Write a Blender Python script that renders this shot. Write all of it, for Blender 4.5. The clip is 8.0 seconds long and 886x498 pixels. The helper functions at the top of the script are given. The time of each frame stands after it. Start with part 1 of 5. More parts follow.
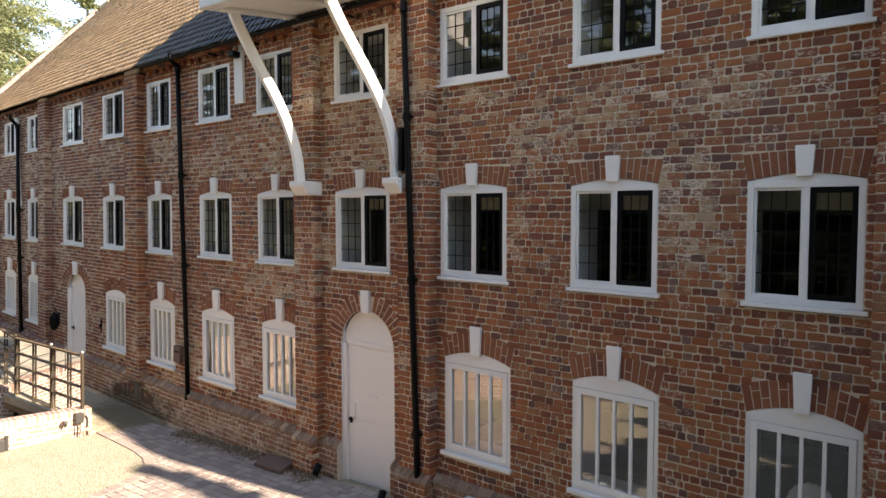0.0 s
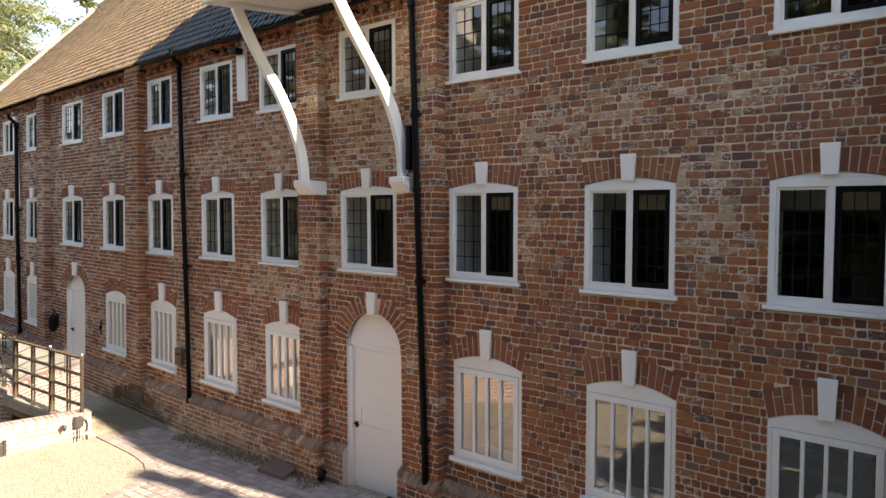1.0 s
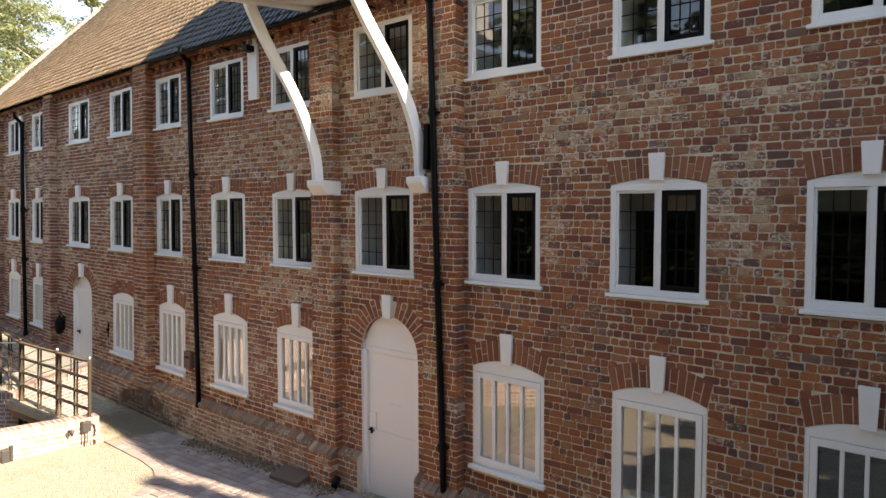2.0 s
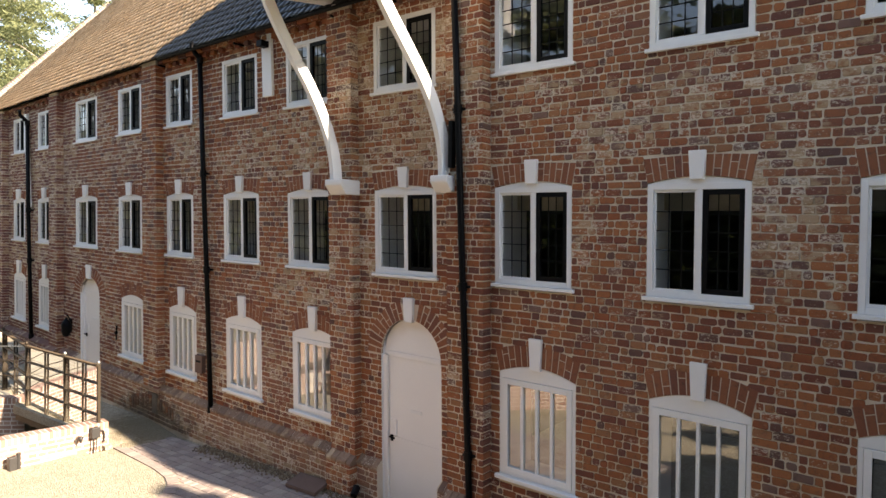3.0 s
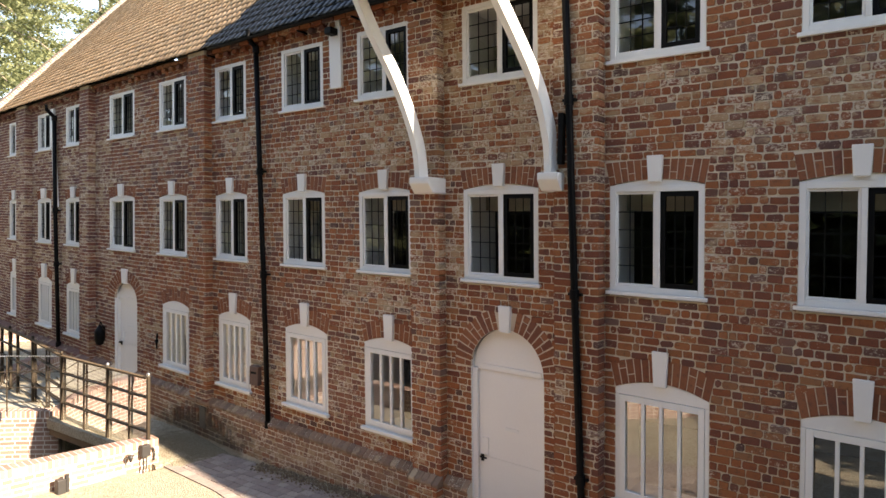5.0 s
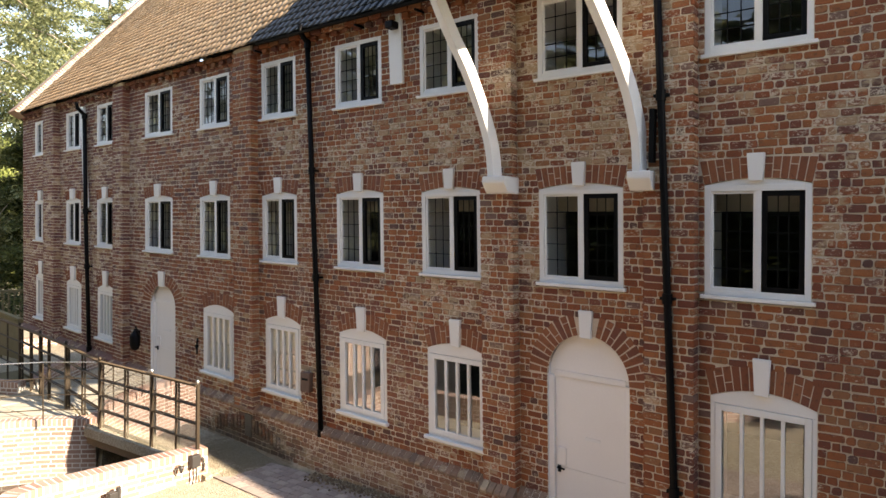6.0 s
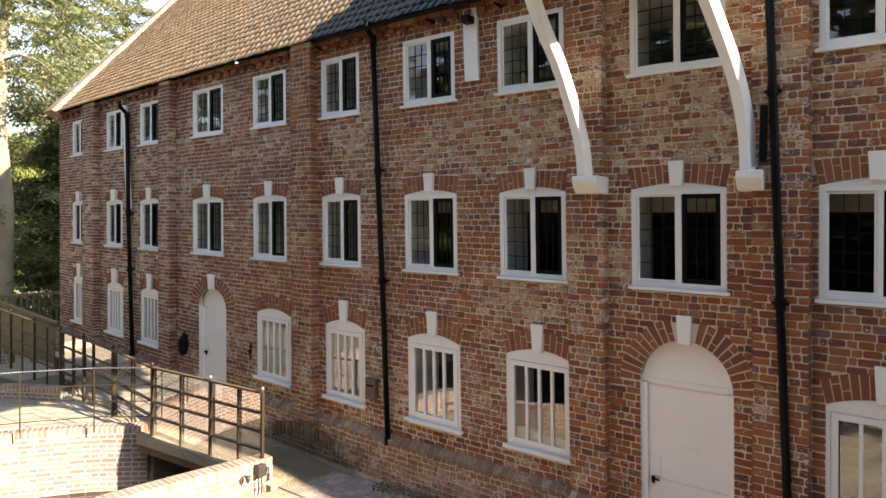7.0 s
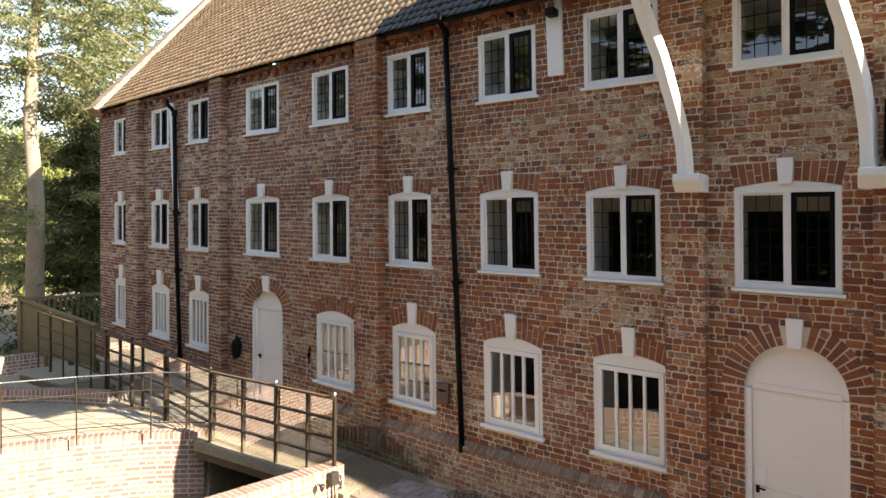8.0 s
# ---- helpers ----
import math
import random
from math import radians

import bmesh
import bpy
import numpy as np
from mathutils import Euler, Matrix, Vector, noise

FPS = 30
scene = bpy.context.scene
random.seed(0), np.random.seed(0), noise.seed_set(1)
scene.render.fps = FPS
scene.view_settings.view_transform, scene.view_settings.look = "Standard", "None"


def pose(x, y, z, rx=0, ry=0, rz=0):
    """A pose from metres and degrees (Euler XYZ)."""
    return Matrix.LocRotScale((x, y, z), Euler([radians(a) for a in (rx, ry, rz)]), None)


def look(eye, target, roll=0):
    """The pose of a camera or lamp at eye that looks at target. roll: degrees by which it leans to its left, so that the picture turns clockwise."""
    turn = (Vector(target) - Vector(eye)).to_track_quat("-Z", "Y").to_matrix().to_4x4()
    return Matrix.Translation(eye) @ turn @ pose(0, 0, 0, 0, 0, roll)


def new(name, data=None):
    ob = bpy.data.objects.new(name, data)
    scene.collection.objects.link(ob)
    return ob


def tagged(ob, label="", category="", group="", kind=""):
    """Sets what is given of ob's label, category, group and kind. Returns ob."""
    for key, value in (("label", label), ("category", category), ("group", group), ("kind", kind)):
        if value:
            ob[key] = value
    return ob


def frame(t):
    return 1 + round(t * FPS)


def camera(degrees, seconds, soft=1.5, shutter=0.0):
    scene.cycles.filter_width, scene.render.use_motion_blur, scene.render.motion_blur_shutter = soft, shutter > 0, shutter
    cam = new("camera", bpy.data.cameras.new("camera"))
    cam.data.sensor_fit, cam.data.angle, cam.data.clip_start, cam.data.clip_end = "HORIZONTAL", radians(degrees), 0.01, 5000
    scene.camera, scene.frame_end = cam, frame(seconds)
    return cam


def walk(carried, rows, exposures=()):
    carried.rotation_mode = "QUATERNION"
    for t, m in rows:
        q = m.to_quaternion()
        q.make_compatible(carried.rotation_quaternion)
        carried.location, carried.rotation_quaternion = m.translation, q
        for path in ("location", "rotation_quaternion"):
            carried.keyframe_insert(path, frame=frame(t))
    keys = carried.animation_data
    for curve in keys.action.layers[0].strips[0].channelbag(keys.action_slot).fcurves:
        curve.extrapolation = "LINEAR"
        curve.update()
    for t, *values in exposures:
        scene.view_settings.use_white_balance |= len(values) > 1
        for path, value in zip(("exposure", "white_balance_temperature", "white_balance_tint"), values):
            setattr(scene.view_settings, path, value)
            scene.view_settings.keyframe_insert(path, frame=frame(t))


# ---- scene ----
cam = camera(66.0, 8.0)
# seconds, place, pitch, roll, yaw
ROWS = [
    (0.0, -6.792, -6.464, 3.380, -1.69, -0.94, -54.32),
    (0.5, -6.742, -6.374, 3.388, -1.73, -0.94, -54.35),
    (1.0, -6.685, -6.255, 3.387, -1.72, -0.94, -54.34),
    (1.5, -6.654, -6.120, 3.394, -1.73, -0.93, -54.20),
    (3.0, -6.554, -5.569, 3.392, -1.65, -0.96, -54.14),
    (3.5, -6.548, -5.289, 3.394, -1.68, -0.94, -54.28),
    (4.0, -6.577, -4.941, 3.389, -1.66, -0.95, -54.51),
    (5.5, -6.840, -3.709, 3.390, -1.57, -0.91, -55.35),
    (6.0, -6.967, -3.229, 3.388, -1.56, -0.86, -55.52),
    (6.5, -7.107, -2.771, 3.390, -1.55, -0.80, -55.62),
    (7.0, -7.275, -2.263, 3.397, -1.57, -0.75, -55.59),
    (7.5, -7.430, -1.780, 3.385, -1.56, -0.73, -55.56),
    (8.0, -7.610, -1.277, 3.383, -1.55, -0.67, -55.63),
]
walk(cam, [(t, pose(x, y, z, 90 + pitch, roll, yaw)) for t, x, y, z, pitch, roll, yaw in ROWS],
     [(0.0, 2.54, 8600, 17), (4.0, 2.58, 8750, 17), (5.5, 2.57, 8800, 17), (8.0, 2.47, 8850, 17)])

# ---- light ----
SUN = Vector((0.08, -1.9, 1.0)).normalized()
world = bpy.data.worlds.new("sky")
scene.world = world
world.use_nodes = True
wn = world.node_tree.nodes
sky = wn.new("ShaderNodeTexSky")
sky.sky_type = "NISHITA"
sky.sun_disc = False
sky.sun_elevation = math.asin(SUN.z)
sky.sun_rotation = math.atan2(SUN.x, SUN.y)
sky.altitude, sky.air_density, sky.dust_density, sky.ozone_density = 20, 0.85, 0.2, 1.6
wn["Background"].inputs["Strength"].default_value = 0.110
world.node_tree.links.new(sky.outputs[0], wn["Background"].inputs["Color"])
sun = new("sun", bpy.data.lights.new("sun", "SUN"))
sun.data.energy, sun.data.angle, sun.data.color = 3.3, radians(0.6), (1.0, 0.985, 0.955)
sun.matrix_world = look(SUN * 40, (0, 0, 0))

# ---- materials ----


def mat(name):
    m = bpy.data.materials.new(name)
    m.use_nodes = True
    return m, m.node_tree.nodes, m.node_tree.links, m.node_tree.nodes["Principled BSDF"]


def nd(nodes, kind, **values):
    n = nodes.new(kind)
    for key, value in values.items():
        n.inputs[key.replace("_", " ")].default_value = value
    return n


def ramp(nodes, stops):
    n = nodes.new("ShaderNodeValToRGB")
    e = n.color_ramp.elements
    while len(e) < len(stops):
        e.new(0.5)
    for item, (p, c) in zip(e, stops):
        item.position, item.color = p, (*c, 1)
    return n


def mixrgb(nodes, links, fac, a, b, blend="MIX"):
    n = nodes.new("ShaderNodeMix")
    n.data_type, n.blend_type = "RGBA", blend
    for sock, v in ((n.inputs[0], fac), (n.inputs[6], a), (n.inputs[7], b)):
        if isinstance(v, bpy.types.NodeSocket):
            links.new(v, sock)
        elif isinstance(v, (int, float)):
            sock.default_value = v
        else:
            sock.default_value = (*v, 1)
    return n.outputs[2]


def math_node(nodes, links, op, a, b=0.0, clamp=False):
    n = nodes.new("ShaderNodeMath")
    n.operation, n.use_clamp = op, clamp
    for sock, v in ((n.inputs[0], a), (n.inputs[1], b)):
        if isinstance(v, bpy.types.NodeSocket):
            links.new(v, sock)
        else:
            sock.default_value = v
    return n.outputs[0]


def noise_at(nodes, links, scale, detail=4.0, rough=0.55, stretch=(1, 1, 1)):
    geo = nodes.new("ShaderNodeNewGeometry")
    mp = nodes.new("ShaderNodeMapping")
    mp.inputs["Scale"].default_value = stretch
    links.new(geo.outputs["Position"], mp.inputs["Vector"])
    n = nd(nodes, "ShaderNodeTexNoise", Scale=scale, Detail=detail, Roughness=rough)
    links.new(mp.outputs[0], n.inputs["Vector"])
    return n.outputs[0]


def bump(nodes, links, shader, height, strength=0.3, distance=0.01):
    b = nd(nodes, "ShaderNodeBump", Strength=strength, Distance=distance)
    links.new(height, b.inputs["Height"])
    links.new(b.outputs[0], shader.inputs["Normal"])


def piece_random(nodes, links):
    geo, info = nodes.new("ShaderNodeNewGeometry"), nodes.new("ShaderNodeObjectInfo")
    s = math_node(nodes, links, "ADD", geo.outputs["Random Per Island"], info.outputs["Random"])
    return math_node(nodes, links, "FRACT", s)


def simple(name, colour, rough=0.5, metal=0.0, spread=0.12, scale=6.0, bumps=0.1, fine=60.0):
    m, n, l, p = mat(name)
    big, small = noise_at(n, l, scale), noise_at(n, l, fine, 3.0)
    lo, hi = [c * (1 - spread) for c in colour], [min(1, c * (1 + spread)) for c in colour]
    a = mixrgb(n, l, big, lo, hi)
    l.new(mixrgb(n, l, math_node(n, l, "MULTIPLY", small, 0.5), a, [c * (1 - spread) for c in lo]), p.inputs["Base Color"])
    p.inputs["Metallic"].default_value = metal
    l.new(math_node(n, l, "MULTIPLY_ADD", small, 0.2), p.inputs["Roughness"])
    p.inputs["Roughness"].links[0].from_node.inputs[2].default_value = rough - 0.1
    bump(n, l, p, small, bumps, 0.004)
    return m


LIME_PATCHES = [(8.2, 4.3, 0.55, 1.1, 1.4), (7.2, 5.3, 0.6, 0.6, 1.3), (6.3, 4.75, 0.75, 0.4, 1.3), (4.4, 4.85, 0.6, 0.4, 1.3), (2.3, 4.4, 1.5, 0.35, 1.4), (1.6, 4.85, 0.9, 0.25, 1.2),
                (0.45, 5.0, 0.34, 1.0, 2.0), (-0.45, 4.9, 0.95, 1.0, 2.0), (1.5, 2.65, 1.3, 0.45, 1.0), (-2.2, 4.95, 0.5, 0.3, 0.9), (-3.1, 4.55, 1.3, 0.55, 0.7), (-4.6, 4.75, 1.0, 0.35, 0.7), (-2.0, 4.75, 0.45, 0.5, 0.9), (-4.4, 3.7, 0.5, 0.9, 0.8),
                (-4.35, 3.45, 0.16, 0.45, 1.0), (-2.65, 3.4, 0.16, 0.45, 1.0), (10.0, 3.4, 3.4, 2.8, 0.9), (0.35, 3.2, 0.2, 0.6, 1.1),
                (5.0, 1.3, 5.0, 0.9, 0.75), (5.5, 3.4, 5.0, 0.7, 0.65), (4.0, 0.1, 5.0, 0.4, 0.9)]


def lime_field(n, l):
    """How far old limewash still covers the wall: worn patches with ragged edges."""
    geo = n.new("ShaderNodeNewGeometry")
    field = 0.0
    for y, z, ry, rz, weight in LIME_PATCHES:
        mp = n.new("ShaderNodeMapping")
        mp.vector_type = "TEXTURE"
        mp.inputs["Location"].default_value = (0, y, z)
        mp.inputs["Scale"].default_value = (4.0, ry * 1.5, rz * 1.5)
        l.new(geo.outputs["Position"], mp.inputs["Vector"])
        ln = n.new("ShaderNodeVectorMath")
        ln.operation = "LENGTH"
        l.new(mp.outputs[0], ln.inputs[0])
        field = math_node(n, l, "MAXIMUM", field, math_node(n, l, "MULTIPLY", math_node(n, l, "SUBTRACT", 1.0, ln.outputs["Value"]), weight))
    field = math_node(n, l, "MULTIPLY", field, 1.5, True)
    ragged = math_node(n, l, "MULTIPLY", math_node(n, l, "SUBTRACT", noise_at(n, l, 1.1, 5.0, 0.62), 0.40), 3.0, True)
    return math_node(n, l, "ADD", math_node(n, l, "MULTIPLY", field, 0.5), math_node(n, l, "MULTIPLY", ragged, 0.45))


def smear(n, l, c, field):
    """Thin limewash and mortar wiped over bricks and joints alike, where the wash still holds."""
    ragged = noise_at(n, l, 9.0, 8.0, 0.74, (1, 0.6, 1.3))
    worn = math_node(n, l, "ADD", field, math_node(n, l, "MULTIPLY", math_node(n, l, "SUBTRACT", ragged, 0.5), 2.6))
    fac = math_node(n, l, "MULTIPLY", math_node(n, l, "SUBTRACT", worn, 0.60), 4.0, True)
    tone = mixrgb(n, l, noise_at(n, l, 2.3, 3.0, 0.6), (0.33, 0.205, 0.10), (0.58, 0.45, 0.30))
    return mixrgb(n, l, math_node(n, l, "MULTIPLY", fac, 0.72), c, tone)


def damp_field(n, l, at, size, gain=1.0):
    """A ragged patch of damp and algae round a place."""
    geo, mp, ln = n.new("ShaderNodeNewGeometry"), n.new("ShaderNodeMapping"), n.new("ShaderNodeVectorMath")
    mp.vector_type, ln.operation = "TEXTURE", "LENGTH"
    mp.inputs["Location"].default_value, mp.inputs["Scale"].default_value = at, size
    l.new(geo.outputs["Position"], mp.inputs["Vector"])
    l.new(mp.outputs[0], ln.inputs[0])
    near = math_node(n, l, "SUBTRACT", 1.25, ln.outputs["Value"])
    rag = math_node(n, l, "MULTIPLY", math_node(n, l, "SUBTRACT", noise_at(n, l, 5.0, 5.0, 0.7), 0.5), 1.6)
    return math_node(n, l, "MULTIPLY", math_node(n, l, "ADD", near, rag), gain, True)


def brick_material(name, stops, lime=0.5, dark=0.55, damp=False):
    m, n, l, p = mat(name)
    base = ramp(n, stops)
    base.color_ramp.interpolation = "CONSTANT"
    r = piece_random(n, l)
    l.new(r, base.inputs[0])
    grain, blot = noise_at(n, l, 60.0, 5.0, 0.7), noise_at(n, l, 11.0, 4.0, 0.65)
    c = mixrgb(n, l, math_node(n, l, "MULTIPLY", grain, 0.35), base.outputs[0], [0.35 * v for v in stops[0][1]])
    c = mixrgb(n, l, math_node(n, l, "MULTIPLY", blot, 0.18), c, stops[1][1])
    soot = math_node(n, l, "MULTIPLY", math_node(n, l, "SUBTRACT", noise_at(n, l, 21.0, 5.0, 0.75), 0.53), 7.0, True)
    c = mixrgb(n, l, math_node(n, l, "MULTIPLY", soot, dark), c, (0.05, 0.03, 0.024))
    if lime:
        mend = math_node(n, l, "MULTIPLY", math_node(n, l, "SUBTRACT", noise_at(n, l, 0.55, 2.0, 0.5), 0.56), 7.0, True)
        c = mixrgb(n, l, math_node(n, l, "MULTIPLY", mend, 0.5), c, (0.29, 0.08, 0.032))
        dull = math_node(n, l, "MULTIPLY", math_node(n, l, "SUBTRACT", noise_at(n, l, 0.38, 3.0, 0.5), 0.52), 6.0, True)
        c = mixrgb(n, l, math_node(n, l, "MULTIPLY", dull, 0.35), c, (0.15, 0.085, 0.075))
        geo = n.new("ShaderNodeNewGeometry")
        xyz = n.new("ShaderNodeSeparateXYZ")
        l.new(geo.outputs["Position"], xyz.inputs[0])
        old = math_node(n, l, "ADD", math_node(n, l, "MULTIPLY", math_node(n, l, "SUBTRACT", xyz.outputs[1], 5.6), 0.25), math_node(n, l, "MULTIPLY", math_node(n, l, "SUBTRACT", noise_at(n, l, 1.4, 4.0, 0.6), 0.5), 2.5), True)
        c = mixrgb(n, l, math_node(n, l, "MULTIPLY", old, 0.6), c, (0.155, 0.075, 0.076))
        own = math_node(n, l, "FRACT", math_node(n, l, "MULTIPLY", r, 17.0))
        own = math_node(n, l, "MULTIPLY", math_node(n, l, "SUBTRACT", own, 0.64), 1.3)
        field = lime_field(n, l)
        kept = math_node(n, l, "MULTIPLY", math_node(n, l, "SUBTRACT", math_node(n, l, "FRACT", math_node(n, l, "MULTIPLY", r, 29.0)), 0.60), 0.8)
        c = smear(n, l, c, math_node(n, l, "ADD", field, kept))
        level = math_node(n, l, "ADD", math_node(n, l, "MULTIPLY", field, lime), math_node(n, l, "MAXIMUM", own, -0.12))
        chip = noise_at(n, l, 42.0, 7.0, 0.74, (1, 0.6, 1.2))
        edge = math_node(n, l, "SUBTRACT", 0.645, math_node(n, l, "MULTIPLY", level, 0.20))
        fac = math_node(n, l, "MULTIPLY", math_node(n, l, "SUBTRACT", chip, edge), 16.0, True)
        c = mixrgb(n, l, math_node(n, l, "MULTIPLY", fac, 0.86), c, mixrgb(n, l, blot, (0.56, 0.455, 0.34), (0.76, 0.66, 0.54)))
    if damp:
        c = mixrgb(n, l, math_node(n, l, "MULTIPLY", damp_field(n, l, (-0.1, 5.1, 0.0), (2.0, 1.15, 0.50), 1.8), 0.8), c, (0.045, 0.04, 0.027))
    l.new(c, p.inputs["Base Color"])
    p.inputs["Roughness"].default_value = 0.88
    bump(n, l, p, grain, 0.6, 0.006)
    return m


def mortar_material(name, dirty, clean):
    """Lime mortar: sooty and brown where bare, pale where limewash and repairs remain."""
    m, n, l, p = mat(name)
    fine, mid = noise_at(n, l, 70.0, 4.0, 0.7), noise_at(n, l, 7.0, 4.0, 0.65)
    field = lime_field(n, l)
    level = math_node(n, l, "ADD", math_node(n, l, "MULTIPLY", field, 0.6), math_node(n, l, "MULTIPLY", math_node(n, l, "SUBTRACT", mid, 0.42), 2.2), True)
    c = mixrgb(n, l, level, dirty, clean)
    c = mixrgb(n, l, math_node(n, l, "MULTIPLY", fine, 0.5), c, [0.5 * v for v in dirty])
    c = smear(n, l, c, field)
    c = mixrgb(n, l, math_node(n, l, "MULTIPLY", damp_field(n, l, (-0.1, 5.1, 0.0), (2.0, 1.15, 0.50), 1.8), 0.6), c, (0.09, 0.08, 0.06))
    l.new(c, p.inputs["Base Color"])
    p.inputs["Roughness"].default_value = 0.95
    bump(n, l, p, fine, 0.7, 0.008)
    return m


OLD = [(0.0, (0.28, 0.078, 0.029)), (0.13, (0.34, 0.108, 0.038)), (0.27, (0.17, 0.046, 0.028)), (0.37, (0.38, 0.133, 0.048)), (0.48, (0.16, 0.054, 0.037)),
       (0.56, (0.31, 0.108, 0.040)), (0.68, (0.080, 0.046, 0.043)), (0.725, (0.225, 0.062, 0.026)), (0.84, (0.125, 0.043, 0.034)), (0.88, (0.34, 0.150, 0.066)), (0.96, (0.18, 0.11, 0.09))]
DUSTY = [(0.0, (0.33, 0.165, 0.095)), (0.2, (0.28, 0.125, 0.075)), (0.45, (0.36, 0.20, 0.125)), (0.65, (0.24, 0.13, 0.095)), (0.85, (0.34, 0.135, 0.065))]
RED = [(0.0, (0.28, 0.095, 0.043)), (0.3, (0.24, 0.078, 0.038)), (0.6, (0.33, 0.120, 0.055)), (0.85, (0.20, 0.068, 0.042))]
NEW = [(0.0, (0.35, 0.215, 0.165)), (0.3, (0.40, 0.26, 0.205)), (0.6, (0.30, 0.175, 0.135)), (0.85, (0.44, 0.30, 0.245))]
BRICK = brick_material("old_brick", OLD, 0.8, 0.55, True)
BASE = brick_material("dusty_brick", DUSTY, 0.8, 0.4, True)
WORN = brick_material("worn_brick", [(0.0, (0.31, 0.20, 0.13)), (0.3, (0.26, 0.16, 0.105)), (0.6, (0.34, 0.215, 0.14)), (0.85, (0.22, 0.14, 0.095))], 0.25)
RUBBED = brick_material("red_brick", RED, 0.0)
VERGE = brick_material("verge_brick", [(0.0, (0.38, 0.275, 0.215)), (0.3, (0.43, 0.34, 0.28)), (0.6, (0.31, 0.205, 0.15)), (0.85, (0.47, 0.395, 0.33))], 0.0, 0.12)
PALE = brick_material("pale_brick", NEW, 0.0, 0.12)
MORTAR = mortar_material("lime_mortar", (0.68, 0.565, 0.425), (0.84, 0.75, 0.62))
MORTAR_RED = simple("gauged_mortar", (0.66, 0.54, 0.42), 0.95, 0, 0.25, 9.0, 0.4, 90)
MORTAR_PALE = simple("pale_mortar", (0.66, 0.625, 0.56), 0.95, 0, 0.15, 4.0, 0.4, 90)
WHITE = simple("white_paint", (0.80, 0.79, 0.76), 0.42, 0, 0.05, 3.0, 0.06, 50)
CREAM = simple("cream_paint", (0.84, 0.81, 0.77), 0.5, 0, 0.05, 2.0, 0.08, 40)
BLACK = simple("black_paint", (0.004, 0.004, 0.0043), 0.5, 0, 0.3, 8.0, 0.05)
BLACK.node_tree.nodes["Principled BSDF"].inputs["Specular IOR Level"].default_value = 0.12
LEAD = simple("lead", (0.006, 0.006, 0.0065), 0.7, 0.0, 0.2, 20.0, 0.1)
LEAD.node_tree.nodes["Principled BSDF"].inputs["Specular IOR Level"].default_value = 0.1
PLASTER = simple("inner_plaster", (0.82, 0.81, 0.78), 0.9, 0, 0.1, 2.0, 0.1)
# near-black, so that the rooms' lack of light is in the colour
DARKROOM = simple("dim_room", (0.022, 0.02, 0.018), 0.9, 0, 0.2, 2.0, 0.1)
STEEL = simple("bronze_steel", (0.05, 0.036, 0.022), 0.5, 0.3, 0.25, 12.0, 0.1)
BRIGHT = simple("bright_steel", (0.62, 0.60, 0.56), 0.28, 0.9, 0.1, 10.0, 0.03)
WOOD = simple("green_timber", (0.20, 0.165, 0.085), 0.8, 0, 0.25, 5.0, 0.4, 40)
STONE = simple("flagstone", (0.41, 0.375, 0.295), 0.85, 0, 0.18, 3.0, 0.3, 50)
EARTH = simple("damp_earth", (0.085, 0.07, 0.045), 0.95, 0, 0.4, 6.0, 0.6, 60)
WATER = simple("dark_water", (0.03, 0.032, 0.024), 0.12, 0, 0.3, 2.0, 0.15, 12)
TEAL = simple("pale_teal_paint", (0.40, 0.52, 0.52), 0.5, 0, 0.12, 5.0, 0.05)
SLATEBOX = simple("grey_plastic", (0.035, 0.033, 0.031), 0.5, 0, 0.2, 10.0, 0.05)
DAMPSTONE = simple("damp_stone", (0.11, 0.097, 0.075), 0.9, 0, 0.3, 8.0, 0.4, 50)
BARK = simple("pale_bark", (0.34, 0.29, 0.22), 0.9, 0, 0.4, 3.5, 0.8, 22)


def glass_material(name, tint=(0.93, 0.95, 0.95), ior=1.5, boost=1.0):
    m, n, l, p = mat(name)
    n.remove(p)
    out = n["Material Output"]
    clear, gloss, mixer = n.new("ShaderNodeBsdfTransparent"), n.new("ShaderNodeBsdfGlossy"), n.new("ShaderNodeMixShader")
    clear.inputs[0].default_value = (*tint, 1)
    gloss.inputs["Roughness"].default_value = 0.0
    lw = nd(n, "ShaderNodeLayerWeight", Blend=0.5)
    base = ((ior - 1) / (ior + 1)) ** 2
    gain = math_node(n, l, "MULTIPLY", math_node(n, l, "POWER", lw.outputs["Facing"], 5.0), 1.0 - base)
    fr = math_node(n, l, "ADD", gain, base)
    wave = noise_at(n, l, 2.2, 1.0)
    b = nd(n, "ShaderNodeBump", Strength=0.05, Distance=0.02)
    l.new(wave, b.inputs["Height"])
    l.new(b.outputs[0], gloss.inputs["Normal"])
    l.new(math_node(n, l, "MULTIPLY", fr, boost, True), mixer.inputs[0])
    l.new(clear.outputs[0], mixer.inputs[1])
    l.new(gloss.outputs[0], mixer.inputs[2])
    l.new(mixer.outputs[0], out.inputs[0])
    return m


GLASS = glass_material("window_glass", ior=1.52, boost=2.3)
COATED = glass_material("coated_glass", ior=1.55, boost=5.0)
SCREEN = glass_material("screen_glass", (0.90, 0.93, 0.90), 1.52, 6.5)


